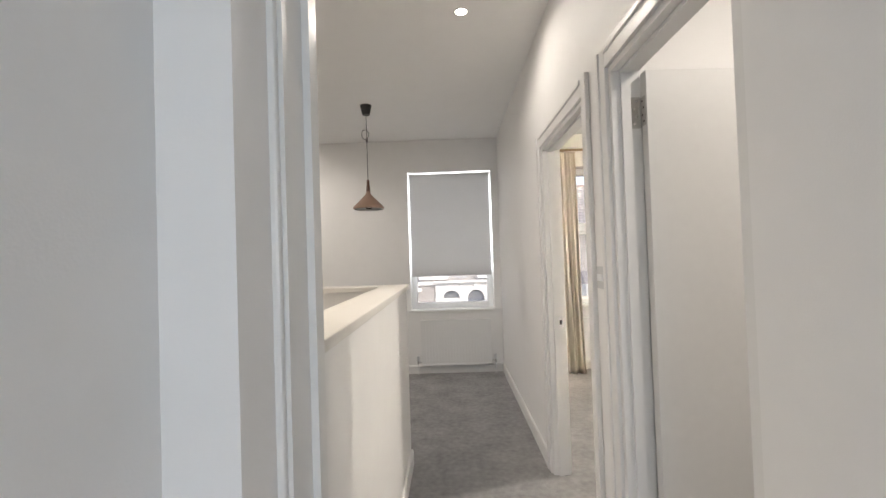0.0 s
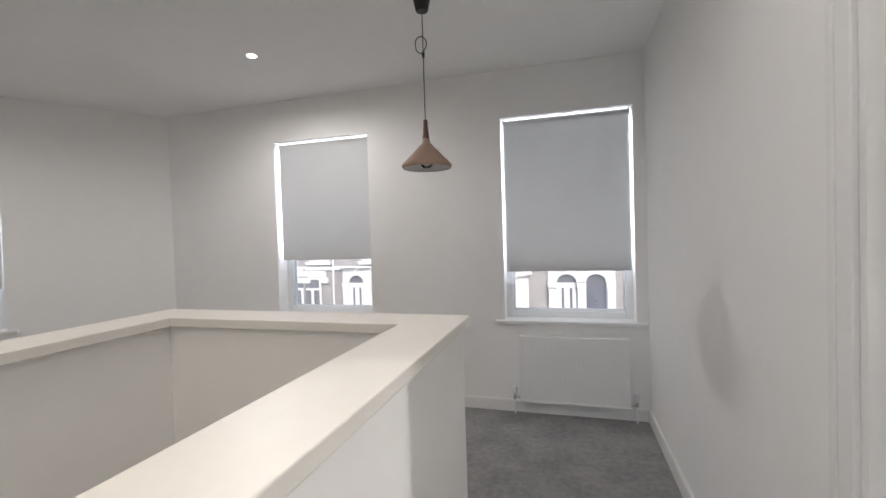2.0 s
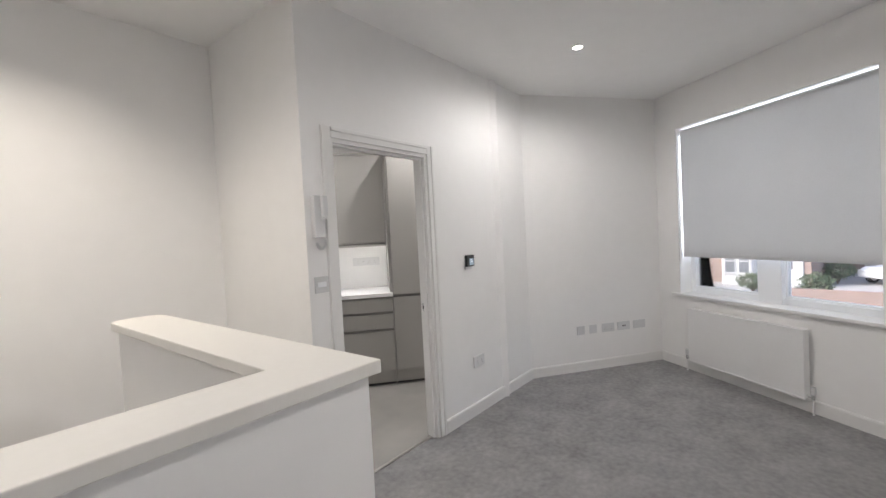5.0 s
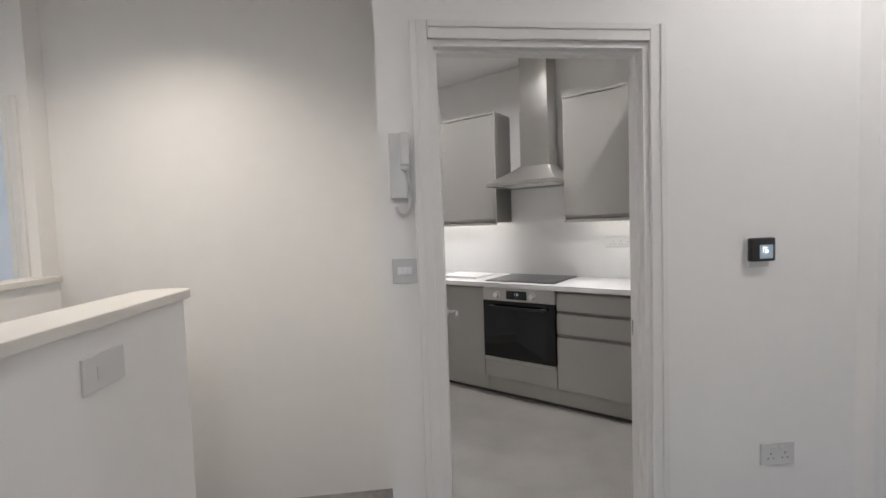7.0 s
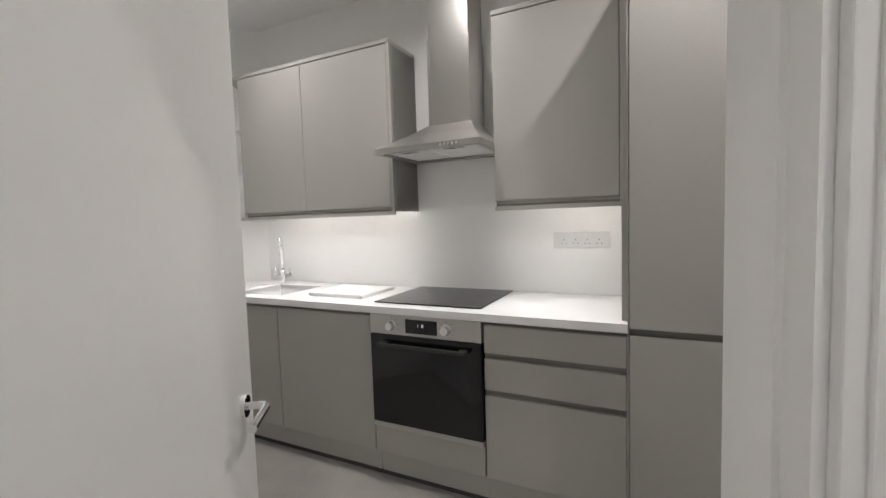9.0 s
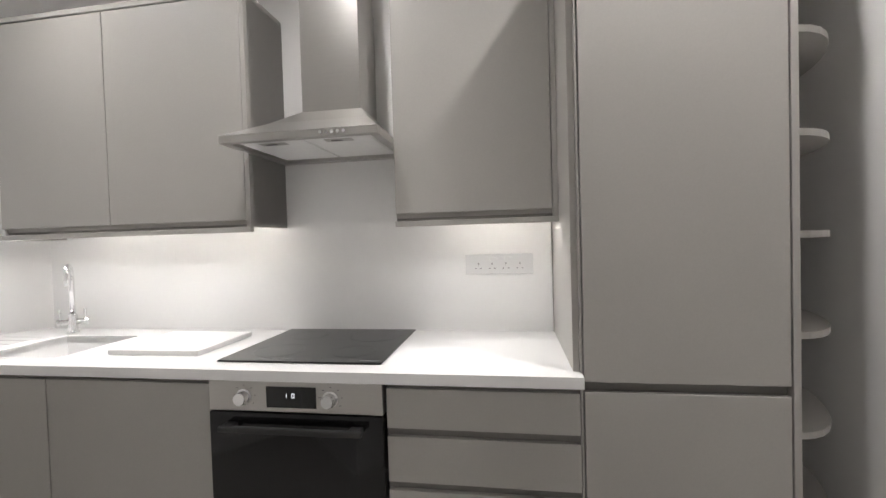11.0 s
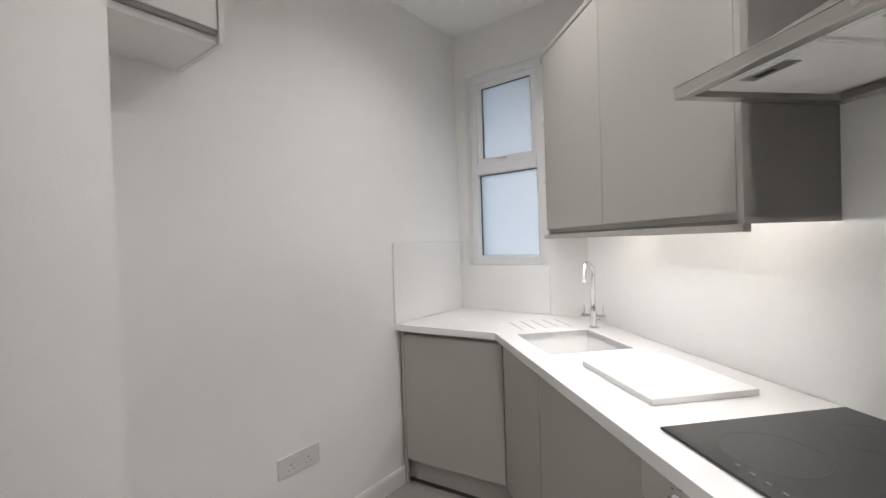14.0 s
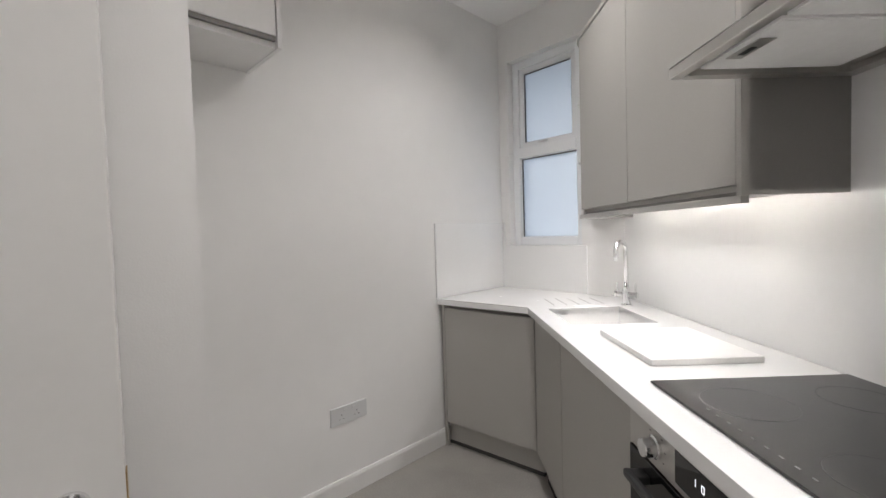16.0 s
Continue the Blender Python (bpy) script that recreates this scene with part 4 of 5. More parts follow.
# wall cupboards
def wall_cupboard(s0, s1, doors, label, close_right=True, ext0=0.0):
    t = kthing("wall_cabinet", label, "kitchen cabinet", "wall cupboards")
    part("body", B(s0, s1, UPPER + 0.021, KW - 0.001, 1.392, 2.299), TAUPE, t)
    part("cornice", B(s0 - ext0 * 0, s1, UPPER - 0.004, KW - 0.001, 2.300, 2.322, bevel=0.003), TAUPE, t, "taupe cornice board")
    part("pelmet", B(s0, s1, UPPER - 0.002, UPPER + 0.020, 1.360, 1.380, bevel=0.002), TAUPE, t, "taupe light pelmet")
    part("handle_channel", B(s0, s1 - 0.018, UPPER + 0.024, UPPER + 0.05, 1.380, 1.392), TAUPE_SHADE, t)
    part("side_panel", B(s1 - 0.018, s1, UPPER, KW - 0.001, 1.380, 2.299), TAUPE, t)
    xs = [s0, *doors, s1 - 0.019]
    for a, b in zip(xs, xs[1:]):
        part("door", B(a + 0.0015, b - 0.0015, UPPER, UPPER + 0.019, 1.408, 2.296, bevel=0.0025), TAUPE, t)
    for a, b in zip(xs, xs[1:]):
        w = (b - a) * 0.42
        part("led_strip", B(b - w - 0.06, b - 0.06, UPPER + 0.0505, UPPER + 0.058, 1.381, 1.3915), LEDGLOW, t, "lit led strip")
    return t


def strip_light(s0, s1):
    """The led strip's light, under the cupboard."""
    l = new("led_lamp", bpy.data.lights.new("led_lamp", "AREA"))
    l.data.shape, l.data.size, l.data.size_y = "RECTANGLE", s1 - s0, 0.02
    l.data.energy, l.data.color = STRIP_POWER * (s1 - s0), (1.0, 0.98, 0.95)
    l.matrix_world = K @ pose((s0 + s1) / 2, UPPER + 0.062, 1.384, LED_TILT, 0, 0)


t = wall_cupboard(0.545, 1.745, [1.10], "pair of matt taupe handleless wall cupboards lit from below")
strip_light(0.40, 1.70)
t = wall_cupboard(2.336, 2.930, [], "single matt taupe handleless wall cupboard lit from below")
strip_light(2.38, 2.90)

# open quarter-round shelves at the end of the wall cupboards
t = kthing("end_shelves", "curved open end shelves, white inside, beside the window", "shelf unit")


def quarter(s, d0, d1, w, sgn, z0, z1):
    pts = [(s, d1)] + [(s + sgn * w * math.sin(a), d1 - (d1 - d0) * math.cos(a)) for a in [math.pi / 2 * i / 10 for i in range(11)]]
    return prism(bmesh.new(), pts, z0, z1)


SH = 0.20
for z, m in ((1.360, TAUPE), (2.302, TAUPE), (1.66, WHITELAM), (1.97, WHITELAM)):
    part("shelf" if m is WHITELAM else "end_board", quarter(0.545, UPPER - 0.003, KW - 0.001, SH, -1, z, z + 0.020), m, t)
part("back_panel", B(0.545 - SH, 0.545, KW - 0.012, KW - 0.001, 1.372, 2.286), WHITELAM, t)
part("side_panel", B(0.533, 0.5445, UPPER + 0.012, KW - 0.013, 1.372, 2.286), WHITELAM, t)

# extractor hood
t = kthing("cooker_hood", "brushed steel chimney extractor hood", "cooker hood")
h0, h1, hd0 = 1.752, 2.335, 2.450
HZ = 1.668
bm = bmesh.new()
box(bm, h0, h1, hd0, hd0 + 0.028, HZ, HZ + 0.026, bevel=0.003)
box(bm, h0, h0 + 0.03, hd0 + 0.029, KW - 0.011, HZ, HZ + 0.026)
box(bm, h1 - 0.03, h1, hd0 + 0.029, KW - 0.011, HZ, HZ + 0.026)
box(bm, h0 + 0.031, h1 - 0.031, KW - 0.05, KW - 0.011, HZ, HZ + 0.026)
part("rim", bm, BRUSHED, t)
bm = bmesh.new()
lo = [(h0, hd0, HZ + 0.027), (h1, hd0, HZ + 0.027), (h1, KW - 0.011, HZ + 0.027), (h0, KW - 0.011, HZ + 0.027)]
hi = [(1.94, 2.70, 1.835), (2.195, 2.70, 1.835), (2.195, KW - 0.011, 1.835), (1.94, KW - 0.011, 1.835)]
mid = [tuple(0.42 * a + 0.58 * b for a, b in zip(p, q))[:2] + (1.768,) for p, q in zip(lo, hi)]
rings = [[bm.verts.new(p) for p in r] for r in (lo, mid, hi)]
for a, b in zip(rings, rings[1:]):
    for i in range(4):
        bm.faces.new((a[i], a[(i + 1) % 4], b[(i + 1) % 4], b[i]))
bm.faces.new(rings[0][::-1]), bm.faces.new(rings[2])
part("canopy", bm, BRUSHED, t, "sloping brushed steel canopy")
part("chimney", B(1.945, 2.19, 2.705, KW - 0.011, 1.836, 2.29, bevel=0.002), BRUSHED, t, "square steel flue, lower sleeve")
part("chimney", B(1.950, 2.185, 2.710, KW - 0.011, 2.291, H - 0.001, bevel=0.002), BRUSHED, t, "square steel flue, upper sleeve")
part("underside", B(h0 + 0.0305, h1 - 0.0305, hd0 + 0.0285, KW - 0.051, HZ + 0.0145, HZ + 0.0175), BRUSHED, t, "steel plate round the filters")
for a, b in ((h0 + 0.048, (h0 + h1) / 2 - 0.006), ((h0 + h1) / 2 + 0.006, h1 - 0.048)):
    fl = part("grease_filter", B(a, b, hd0 + 0.050, KW - 0.095, HZ + 0.008, HZ + 0.014), MESH, t, "perforated aluminium grease filter")
    bm = bmesh.new()
    n = 60
    for i in range(n):
        d = hd0 + 0.054 + i * (KW - 0.099 - hd0 - 0.054) / n
        box(bm, a + 0.004, b - 0.004, d, d + 0.0035, HZ + 0.0055, HZ + 0.0079)
    tagged(part("ridged_sheet", bm, MESH, fl), kind="stuff")
    c = (a + b) / 2
    part("filter_latch", B(c - 0.05, c + 0.05, hd0 + 0.062, hd0 + 0.097, HZ + 0.003, HZ + 0.0052, bevel=0.001), BRUSHED, fl, "steel filter catch")
    part("catch_slot", B(c - 0.028, c + 0.012, hd0 + 0.073, hd0 + 0.086, HZ + 0.0022, HZ + 0.0030), BLACK, fl)
for i in range(5):
    x = 2.135 + i * 0.021
    part("button", rod(bmesh.new(), (x, hd0 + 0.002, HZ + 0.014), (x, hd0 - 0.005, HZ + 0.014), 0.0062, 14), CHROME, t, "small round push button")

# tall unit
t = kthing("tall_cabinet", "tall matt taupe fridge housing with two handleless doors", "kitchen cabinet")
part("end_panel", B(2.932, 2.950, FRONTS + 0.02, KW - 0.001, WTOP + 0.001, 2.30), TAUPE, t)
part("body", B(2.957, 3.500, FRONTS + 0.03, KW - 0.001, 0.14, 2.286), TAUPE_SHADE, t)
part("door", B(2.960, 3.496, FRONTS, FRONTS + 0.019, 0.886, 2.278, bevel=0.0025), TAUPE, t)
part("door", B(2.960, 3.496, FRONTS, FRONTS + 0.019, DB0, 0.858, bevel=0.0025), TAUPE, t)
part("side_panel", B(3.501, 3.519, FRONTS, KW - 0.001, 0.0, 2.286), TAUPE, t)
part("side_panel", B(2.951, 2.9565, FRONTS + 0.004, KW - 0.03, 0.0, 2.286), TAUPE, t)
part("cornice", B(2.928, 3.519, FRONTS - 0.004, KW - 0.001, 2.287, 2.306, bevel=0.003), TAUPE, t)
part("plinth", B(2.957, 3.500, FRONTS + 0.05, FRONTS + 0.066, 0.02, 0.14), TAUPE, t)
part("plinth_gap_shade", B(2.957, 3.500, FRONTS + 0.047, FRONTS + 0.066, 0.0, 0.02), DARKGAP, t)
t = kthing("corner_shelves", "taupe open quarter-round shelves beside the tall cabinet", "shelf unit")
part("back_panel", B(3.520, 3.78, KW - 0.016, KW - 0.001, 0.0, 2.286), WHITELAM, t)
for z in (0.14, 0.46, 0.735, 1.01, 1.285, 1.56, 1.835, 2.11, 2.286):
    part("shelf", quarter(3.5205, FRONTS + 0.02, KW - 0.0165, 0.255, 1, z, z + 0.019), TAUPE, t)
part("plinth", quarter(3.5205, FRONTS + 0.07, KW - 0.0165, 0.2, 1, 0.0, 0.139), TAUPE, t)
plate(K @ pose(2.71, KW - 0.010, 1.197, 0, 0, 180), 0.285, 0.086, "quad", "white four-gang socket on the splashback")
plate(wall_frame(KL0, KL1, 0.825, 0.413), 0.21, 0.088, "double", "white wide socket low on the kitchen wall")

# white cupboard high on the east wall
EW = along(KL0, KL1)
t = thing("high_cupboard", EW, "white handleless cupboard mounted high on the wall", "cupboard")
q0, q1 = 0.003, 0.410
part("body", B(q0, q1 - 0.017, -0.300, -0.001, 2.004, H - 0.002), WHITELAM, t)
part("door", B(q0, q1 - 0.02, -0.320, -0.301, 2.042, H - 0.004, bevel=0.002), WHITELAM, t)
part("side_panel", B(q1 - 0.016, q1, -0.322, -0.001, 2.0, H - 0.002, bevel=0.002), WHITELAM, t)
# Dark strip in the white cupboard's grip recess, standing for its shade.
part("handle_groove_shade", B(q0, q1 - 0.02, -0.316, -0.3005, 2.026, 2.041), TAUPE_SHADE, t)

# ---- bedroom beyond the landing ----
t = thing("curtain_rail", pose(0, 0, 0), "pale wooden curtain pole with rings and end caps", "curtain pole")
part("pole", rod(bmesh.new(), (1.12, FRONT - 0.11, 2.53), (2.50, FRONT - 0.11, 2.53), 0.014), OAK, t)
for x in (1.06, 2.50):
    part("finial", rod(bmesh.new(), (x, FRONT - 0.11, 2.53), (x + 0.06, FRONT - 0.11, 2.53), 0.02), OAK, t)
for x in (1.17, 2.42):
    part("bracket", rod(bmesh.new(), (x, FRONT - 0.11, 2.53), (x, FRONT, 2.53), 0.010), OAK, t)
for x0 in (1.14, 2.14):
    for i in range(6):
        bm = bmesh.new()
        ring = [(x0 + i * 0.045, FRONT - 0.11 + 0.024 * math.cos(a), 2.522 + 0.024 * math.sin(a)) for a in [6.2832 * k / 16 for k in range(17)]]
        part("ring", tube(bm, ring, 0.004, 8), OAK, t)


def curtain(x0, x1, x0b, x1b):
    """A gathered drape: narrow at the pole, wider and folded towards the floor."""
    bm = bmesh.new()
    nx, nz = 120, 40
    grid = []
    for j in range(nz + 1):
        q = j / nz
        row = []
        for i in range(nx + 1):
            u = i / nx
            a = u * 5.0 * 2 * math.pi
            amp = 0.018 + 0.042 * q
            x = (x0 + (x1 - x0) * u) * (1 - q) + (x0b + (x1b - x0b) * u) * q + 0.012 * math.sin(a * 0.5 + 2 * q)
            y = FRONT - 0.13 - 0.07 * q + amp * math.sin(a + 0.8 * math.sin(3 * q)) + 0.012 * math.sin(2.3 * a + 5 * q)
            row.append(bm.verts.new((x, y, 2.50 * (1 - q) + 0.012 * q)))
        grid.append(row)
    for j in range(nz):
        for i in range(nx):
            bm.faces.new((grid[j][i], grid[j][i + 1], grid[j + 1][i + 1], grid[j + 1][i]))
    ob = part("curtain", bm, CURTAIN, soft=True)
    s = ob.modifiers.new("cloth", "SOLIDIFY")
    s.thickness = 0.003
    return tagged(ob, "floor-length cream linen curtain drawn to one side", "curtain", "bedroom curtains")


curtain(2.11, 2.37, 2.20, 2.50)
curtain(1.18, 1.40, 1.20, 1.42)
t = thing("wardrobe", pose(0, 0, 0), "white built-in wardrobe with dark oval finger pulls", "wardrobe")
WX = 2.72
part("body", B(WX + 0.02, 3.098, 2.4, FRONT - 0.05, 0.0, H - 0.06), WHITELAM, t)
for y0, y1 in ((3.55, 4.60), (2.45, 3.545)):
    d = part("door", B(WX, WX + 0.019, y0 + 0.002, y1 - 0.002, 0.370, H - 0.08, bevel=0.002), WHITELAM, t)
    part("finger_pull", B(WX - 0.003, WX + 0.001, y0 + 0.80, y0 + 0.835, 1.26, 1.39, bevel=0.0015), SLOT, d, "dark slot handle")
    d = part("drawer_front", B(WX, WX + 0.019, y0 + 0.002, y1 - 0.002, 0.085, 0.355, bevel=0.002), WHITELAM, t)
    part("finger_pull", B(WX - 0.003, WX + 0.001, y0 + 0.73, y0 + 0.88, 0.325, 0.347, bevel=0.0015), SLOT, d, "dark slot handle")
part("plinth", B(WX + 0.04, WX + 0.055, 2.45, 4.60, 0.0, 0.08), WHITELAM, t)
part("top_track", B(WX - 0.01, WX + 0.02, 2.45, 4.60, H - 0.075, H - 0.06), SLOT, t)
t = thing("ceiling_lamp", pose(2.12, 3.35, 0), "white drum shade hanging from the bedroom ceiling", "ceiling lamp")
part("shade", lathe(bmesh.new(), [(0.27, 2.07), (0.272, 2.07), (0.272, 2.37), (0.27, 2.37), (0.27, 2.07)], 56), DRUM, t, "white cloth drum", soft=False)
part("diffuser", rod(bmesh.new(), (0, 0, 2.078), (0, 0, 2.082), 0.268, 48), DRUM, t)
# Unseen disc added to keep the lamp's glow off the ceiling.
part("top_light_stop", rod(bmesh.new(), (0, 0, 2.360), (0, 0, 2.363), 0.268, 48), WHITELAM, t)
part("trim_ring", lathe(bmesh.new(), [(0.2725, 2.125), (0.2745, 2.125), (0.2745, 2.130), (0.2725, 2.130)], 56), SLOT, t)
part("stem", rod(bmesh.new(), (0, 0, 2.40), (0, 0, H), 0.008), CHROME, t)
part("bulb", lathe(bmesh.new(), [(0, 2.2), (0.03, 2.21), (0.04, 2.25), (0.02, 2.32), (0, 2.33)], 16), glowing("warm bulb", (1.0, 0.86, 0.66), 6.0), t, "lit bulb inside the shade")
l = new("drum_lamp", bpy.data.lights.new("drum_lamp", "POINT"))
l.data.energy, l.data.color, l.data.shadow_soft_size = DRUM_POWER, (1.0, 0.9, 0.76), 0.06
l.parent = t
l.location = (0, 0, 2.16)


# ---- street ----
G = -2.45
FY = 18.0
bm = bmesh.new()
box(bm, -900, 900, -900, 900, G - 0.3, G)
tagged(part("ground", bm, PAVING), "pale paved ground reaching into the distance", "ground", kind="structure")
tagged(part("road", B(-60, 60, 8.2, 14.2, G, G + 0.006), ASPHALT), "worn grey asphalt street", "road", kind="structure")
rd = part("road", B(-4, 4, -60, 60, G + 0.006, G + 0.012), ASPHALT)
rd.matrix_world = pose(-25.5, 8, 0, 0, 0, 50)
tagged(rd, "worn grey asphalt side street", "road", kind="structure")
for y0, y1 in ((14.2, 14.34), (8.06, 8.2)):
    tagged(part("kerb", B(-60, 60, y0, y1, G, G + 0.11, bevel=0.01), RENDER), "pale stone kerb along the street", "kerb", kind="structure")


def arch(bm, cx, z, r, w, y0, y1, n=12, flat=0.75):
    """A band of masonry over an opening."""
    for i in range(n):
        a0, a1 = math.pi * i / n, math.pi * (i + 1) / n
        pts = []
        for a, rr in ((a0, r), (a1, r), (a1, r + w), (a0, r + w)):
            pts.append((cx + rr * math.cos(a), z + rr * flat * math.sin(a)))
        va = [bm.verts.new((x, y0, zz)) for x, zz in pts]
        vb = [bm.verts.new((x, y1, zz)) for x, zz in pts]
        bm.faces.new(va), bm.faces.new(vb[::-1])
        for k in range(4):
            bm.faces.new((va[k], va[(k + 1) % 4], vb[(k + 1) % 4], vb[k]))


def sash_window(h, x0, x1, z0, z1, y, bars=1):
    """A white sash window with a sill, glazed dark, standing on the plane y (outside is -y)."""
    w = part("window", B(x0, x1, y + 0.05, y + 0.07, z0, z1), DARKPANE, h)
    bm = bmesh.new()
    f = 0.07
    for q in ((x0, x0 + f, z0, z1), (x1 - f, x1, z0, z1), (x0 + f, x1 - f, z0, z0 + f), (x0 + f, x1 - f, z1 - f, z1), (x0 + f, x1 - f, (z0 + z1) / 2 - 0.03, (z0 + z1) / 2 + 0.03)):
        box(bm, q[0], q[1], y, y + 0.049, q[2], q[3])
    for i in range(bars):
        x = x0 + (x1 - x0) * (i + 1) / (bars + 1)
        box(bm, x - 0.03, x + 0.03, y + 0.005, y + 0.049, z0 + f, z1 - f)
    part("frame", bm, RENDER, w, "white painted sash frame")
    part("sill", B(x0 - 0.12, x1 + 0.12, y - 0.12, y + 0.04, z0 - 0.14, z0), RENDER, w, "white stone sill")
    part("lintel", B(x0 - 0.14, x1 + 0.14, y - 0.04, y + 0.04, z1, z1 + 0.24), RENDER, w, "white stone lintel")
    return w


def slate_roof(h, x0, x1, y0, y1, z0, z1, both=True):
    """Rows of overlapping slates up the slope from the eaves."""
    n = 17
    bm = bmesh.new()
    for i in range(n):
        q0, q1 = i / n, (i + 1) / n + 0.01
        ya, yb, za, zb = y0 + (y1 - y0) * q0, y0 + (y1 - y0) * q1, z0 + (z1 - z0) * q0, z0 + (z1 - z0) * q1
        m = 22
        for k in range(m):
            xa, xb = x0 + (x1 - x0) * k / m + 0.006, x0 + (x1 - x0) * (k + 1) / m - 0.006
            vs = [bm.verts.new(p) for p in ((xa, ya, za + 0.05), (xb, ya, za + 0.05), (xb, yb, zb + 0.02), (xa, yb, zb + 0.02), (xa, ya, za + 0.02), (xb, ya, za + 0.02))]
            bm.faces.new(vs[:4]), bm.faces.new((vs[4], vs[5], vs[1], vs[0]))
    r = part("roof", bm, SLATE, h, "grey slate roof")
    tagged(r, kind="stuff")
    bm = bmesh.new()
    vs = [bm.verts.new(p) for p in ((x0, y0, z0), (x1, y0, z0), (x1, y1, z1), (x0, y1, z1), (x1, 2 * y1 - y0, z0), (x0, 2 * y1 - y0, z0))]
    bm.faces.new(vs[:4]), bm.faces.new((vs[3], vs[2], vs[4], vs[5]))
    bm.faces.new((vs[0], vs[3], vs[5])), bm.faces.new((vs[1], vs[4], vs[2])), bm.faces.new((vs[0], vs[5], vs[4], vs[1]))
    part("roof_deck", bm, SLATE, h)
    part("gutter", B(x0, x1, y0 - 0.16, y0 - 0.05, z0 - 0.12, z0 - 0.02), BLACK, h, "black gutter")
    part("ridge", B(x0, x1, y1 - 0.12, y1 + 0.12, z1 - 0.02, z1 + 0.08), BRICK_R, h, "clay ridge")


def terrace_house(m, width, door_x, bay, upper, door_mat, wall_mat, label, arch_door=True, big_window=None, gable=None, hood=False, shared=False):
    """A two-storey terraced house; local x along the street, -y towards it, ground at z 0."""
    h = thing("terraced_house", m, label, "house", "houses across the street")
    e = 4.75
    part("wall", B(0, width, 0, 7.0, 0, e), wall_mat, h, "brick front wall")
    slate_roof(h, 0, width, -0.12, 3.5, e, e + 2.45)
    ch = part("chimney", B(0.0, 0.6, 3.6, 4.4, e + 1.7, e + 3.2, bevel=0.03), BRICK_R, h, "brick chimney stack")
    for x in (-0.3, 0.0):
        part("chimney_pot", rod(bmesh.new(), (0.45 + x, 4.0, e + 3.2), (0.45 + x, 4.0, e + 3.55), 0.1), BRICK_R, ch)
    part("band", B(0, width, -0.06, -0.001, 2.62, 2.80), RENDER, h, "white string course")
    for x in upper:
        sash_window(h, x - 0.5, x + 0.5, 3.0, 4.35, -0.03)
    dw = 0.35
    d = part("front_door", B(door_x - dw, door_x + dw, 0.0 - 0.035, -0.001, 0.12, 2.05, bevel=0.01), door_mat, h, "panelled front door")
    if door_mat is GREYDOOR:
        part("door_knocker", B(door_x - 0.06, door_x + 0.06, -0.06, -0.035, 1.35, 1.39), CHROME, d)
        part("letter_plate", B(door_x - 0.13, door_x + 0.13, -0.05, -0.035, 0.75, 0.83), CHROME, d)
        for z in (0.6, 1.5):
            part("door_panel", B(door_x - 0.25, door_x + 0.25, -0.042, -0.0351, z - 0.3, z + 0.22, bevel=0.008), door_mat, d)
    else:
        for sx in (-0.15, 0.15):
            part("door_light", B(door_x + sx - 0.045, door_x + sx + 0.045, -0.042, -0.034, 0.95, 1.85), DARKPANE, d, "narrow dark glazed slot")
    fl = part("fanlight", B(door_x - dw, door_x + dw, -0.02, -0.001, 2.07, 2.42), DARKPANE, h, "dark arched fanlight")
    bm = bmesh.new()
    if arch_door:
        arch(bm, door_x, 2.08, dw, 0.17, -0.12, -0.001, 12, 0.85)
        box(bm, door_x - 0.06, door_x + 0.06, -0.15, -0.001, 2.38, 2.72)
    else:
        box(bm, door_x - 0.8, door_x + 0.8, -0.12, -0.001, 2.42, 2.62)
    if arch_door:
        sm = bmesh.new()
        for i in range(12):
            a0, a1 = math.pi * (i + 1) / 12, math.pi * i / 12
            pts = [(door_x + dw * math.cos(a0), 2.08 + 0.85 * dw * math.sin(a0)), (door_x + dw * math.cos(a1), 2.08 + 0.85 * dw * math.sin(a1))]
            pts += [(pts[1][0], 2.61), (pts[0][0], 2.61)]
            va, vb = [sm.verts.new((x, -0.05, z)) for x, z in pts], [sm.verts.new((x, -0.001, z)) for x, z in pts]
            sm.faces.new(va), sm.faces.new(vb[::-1])
            for k in range(4):
                sm.faces.new((va[k], va[(k + 1) % 4], vb[(k + 1) % 4], vb[k]))
        box(sm, door_x - dw - 0.33, door_x - dw - 0.001, -0.05, -0.001, 0.0, 2.61)
        if not shared:
            box(sm, door_x + dw + 0.001, door_x + dw + 0.33, -0.05, -0.001, 0.0, 2.61)
        part("door_surround", sm, RENDER, h, "white rendered surround of the door")
        part("door_cornice", B(door_x - dw - 0.40, door_x + dw + (0.0 if shared else 0.40), -0.2, -0.062, 2.70, 2.80, bevel=0.02), RENDER, h, "white moulded cornice")
    part("door_arch", bm, RENDER, h, "white moulded arch over the door")
    for sx in (-1,) if shared else (-1, 1):
        x = door_x + sx * (dw + 0.175)
        bm = B(x - 0.13, x + 0.13, -0.12, -0.001, 0.0, 1.86)
        box(bm, x - 0.17, x + 0.17, -0.16, -0.001, 1.86, 2.06, bevel=0.02)
        box(bm, x - 0.17, x + 0.17, -0.16, -0.001, 0.0, 0.25)
        part("pilaster", bm, RENDER, h, "white moulded pilaster")
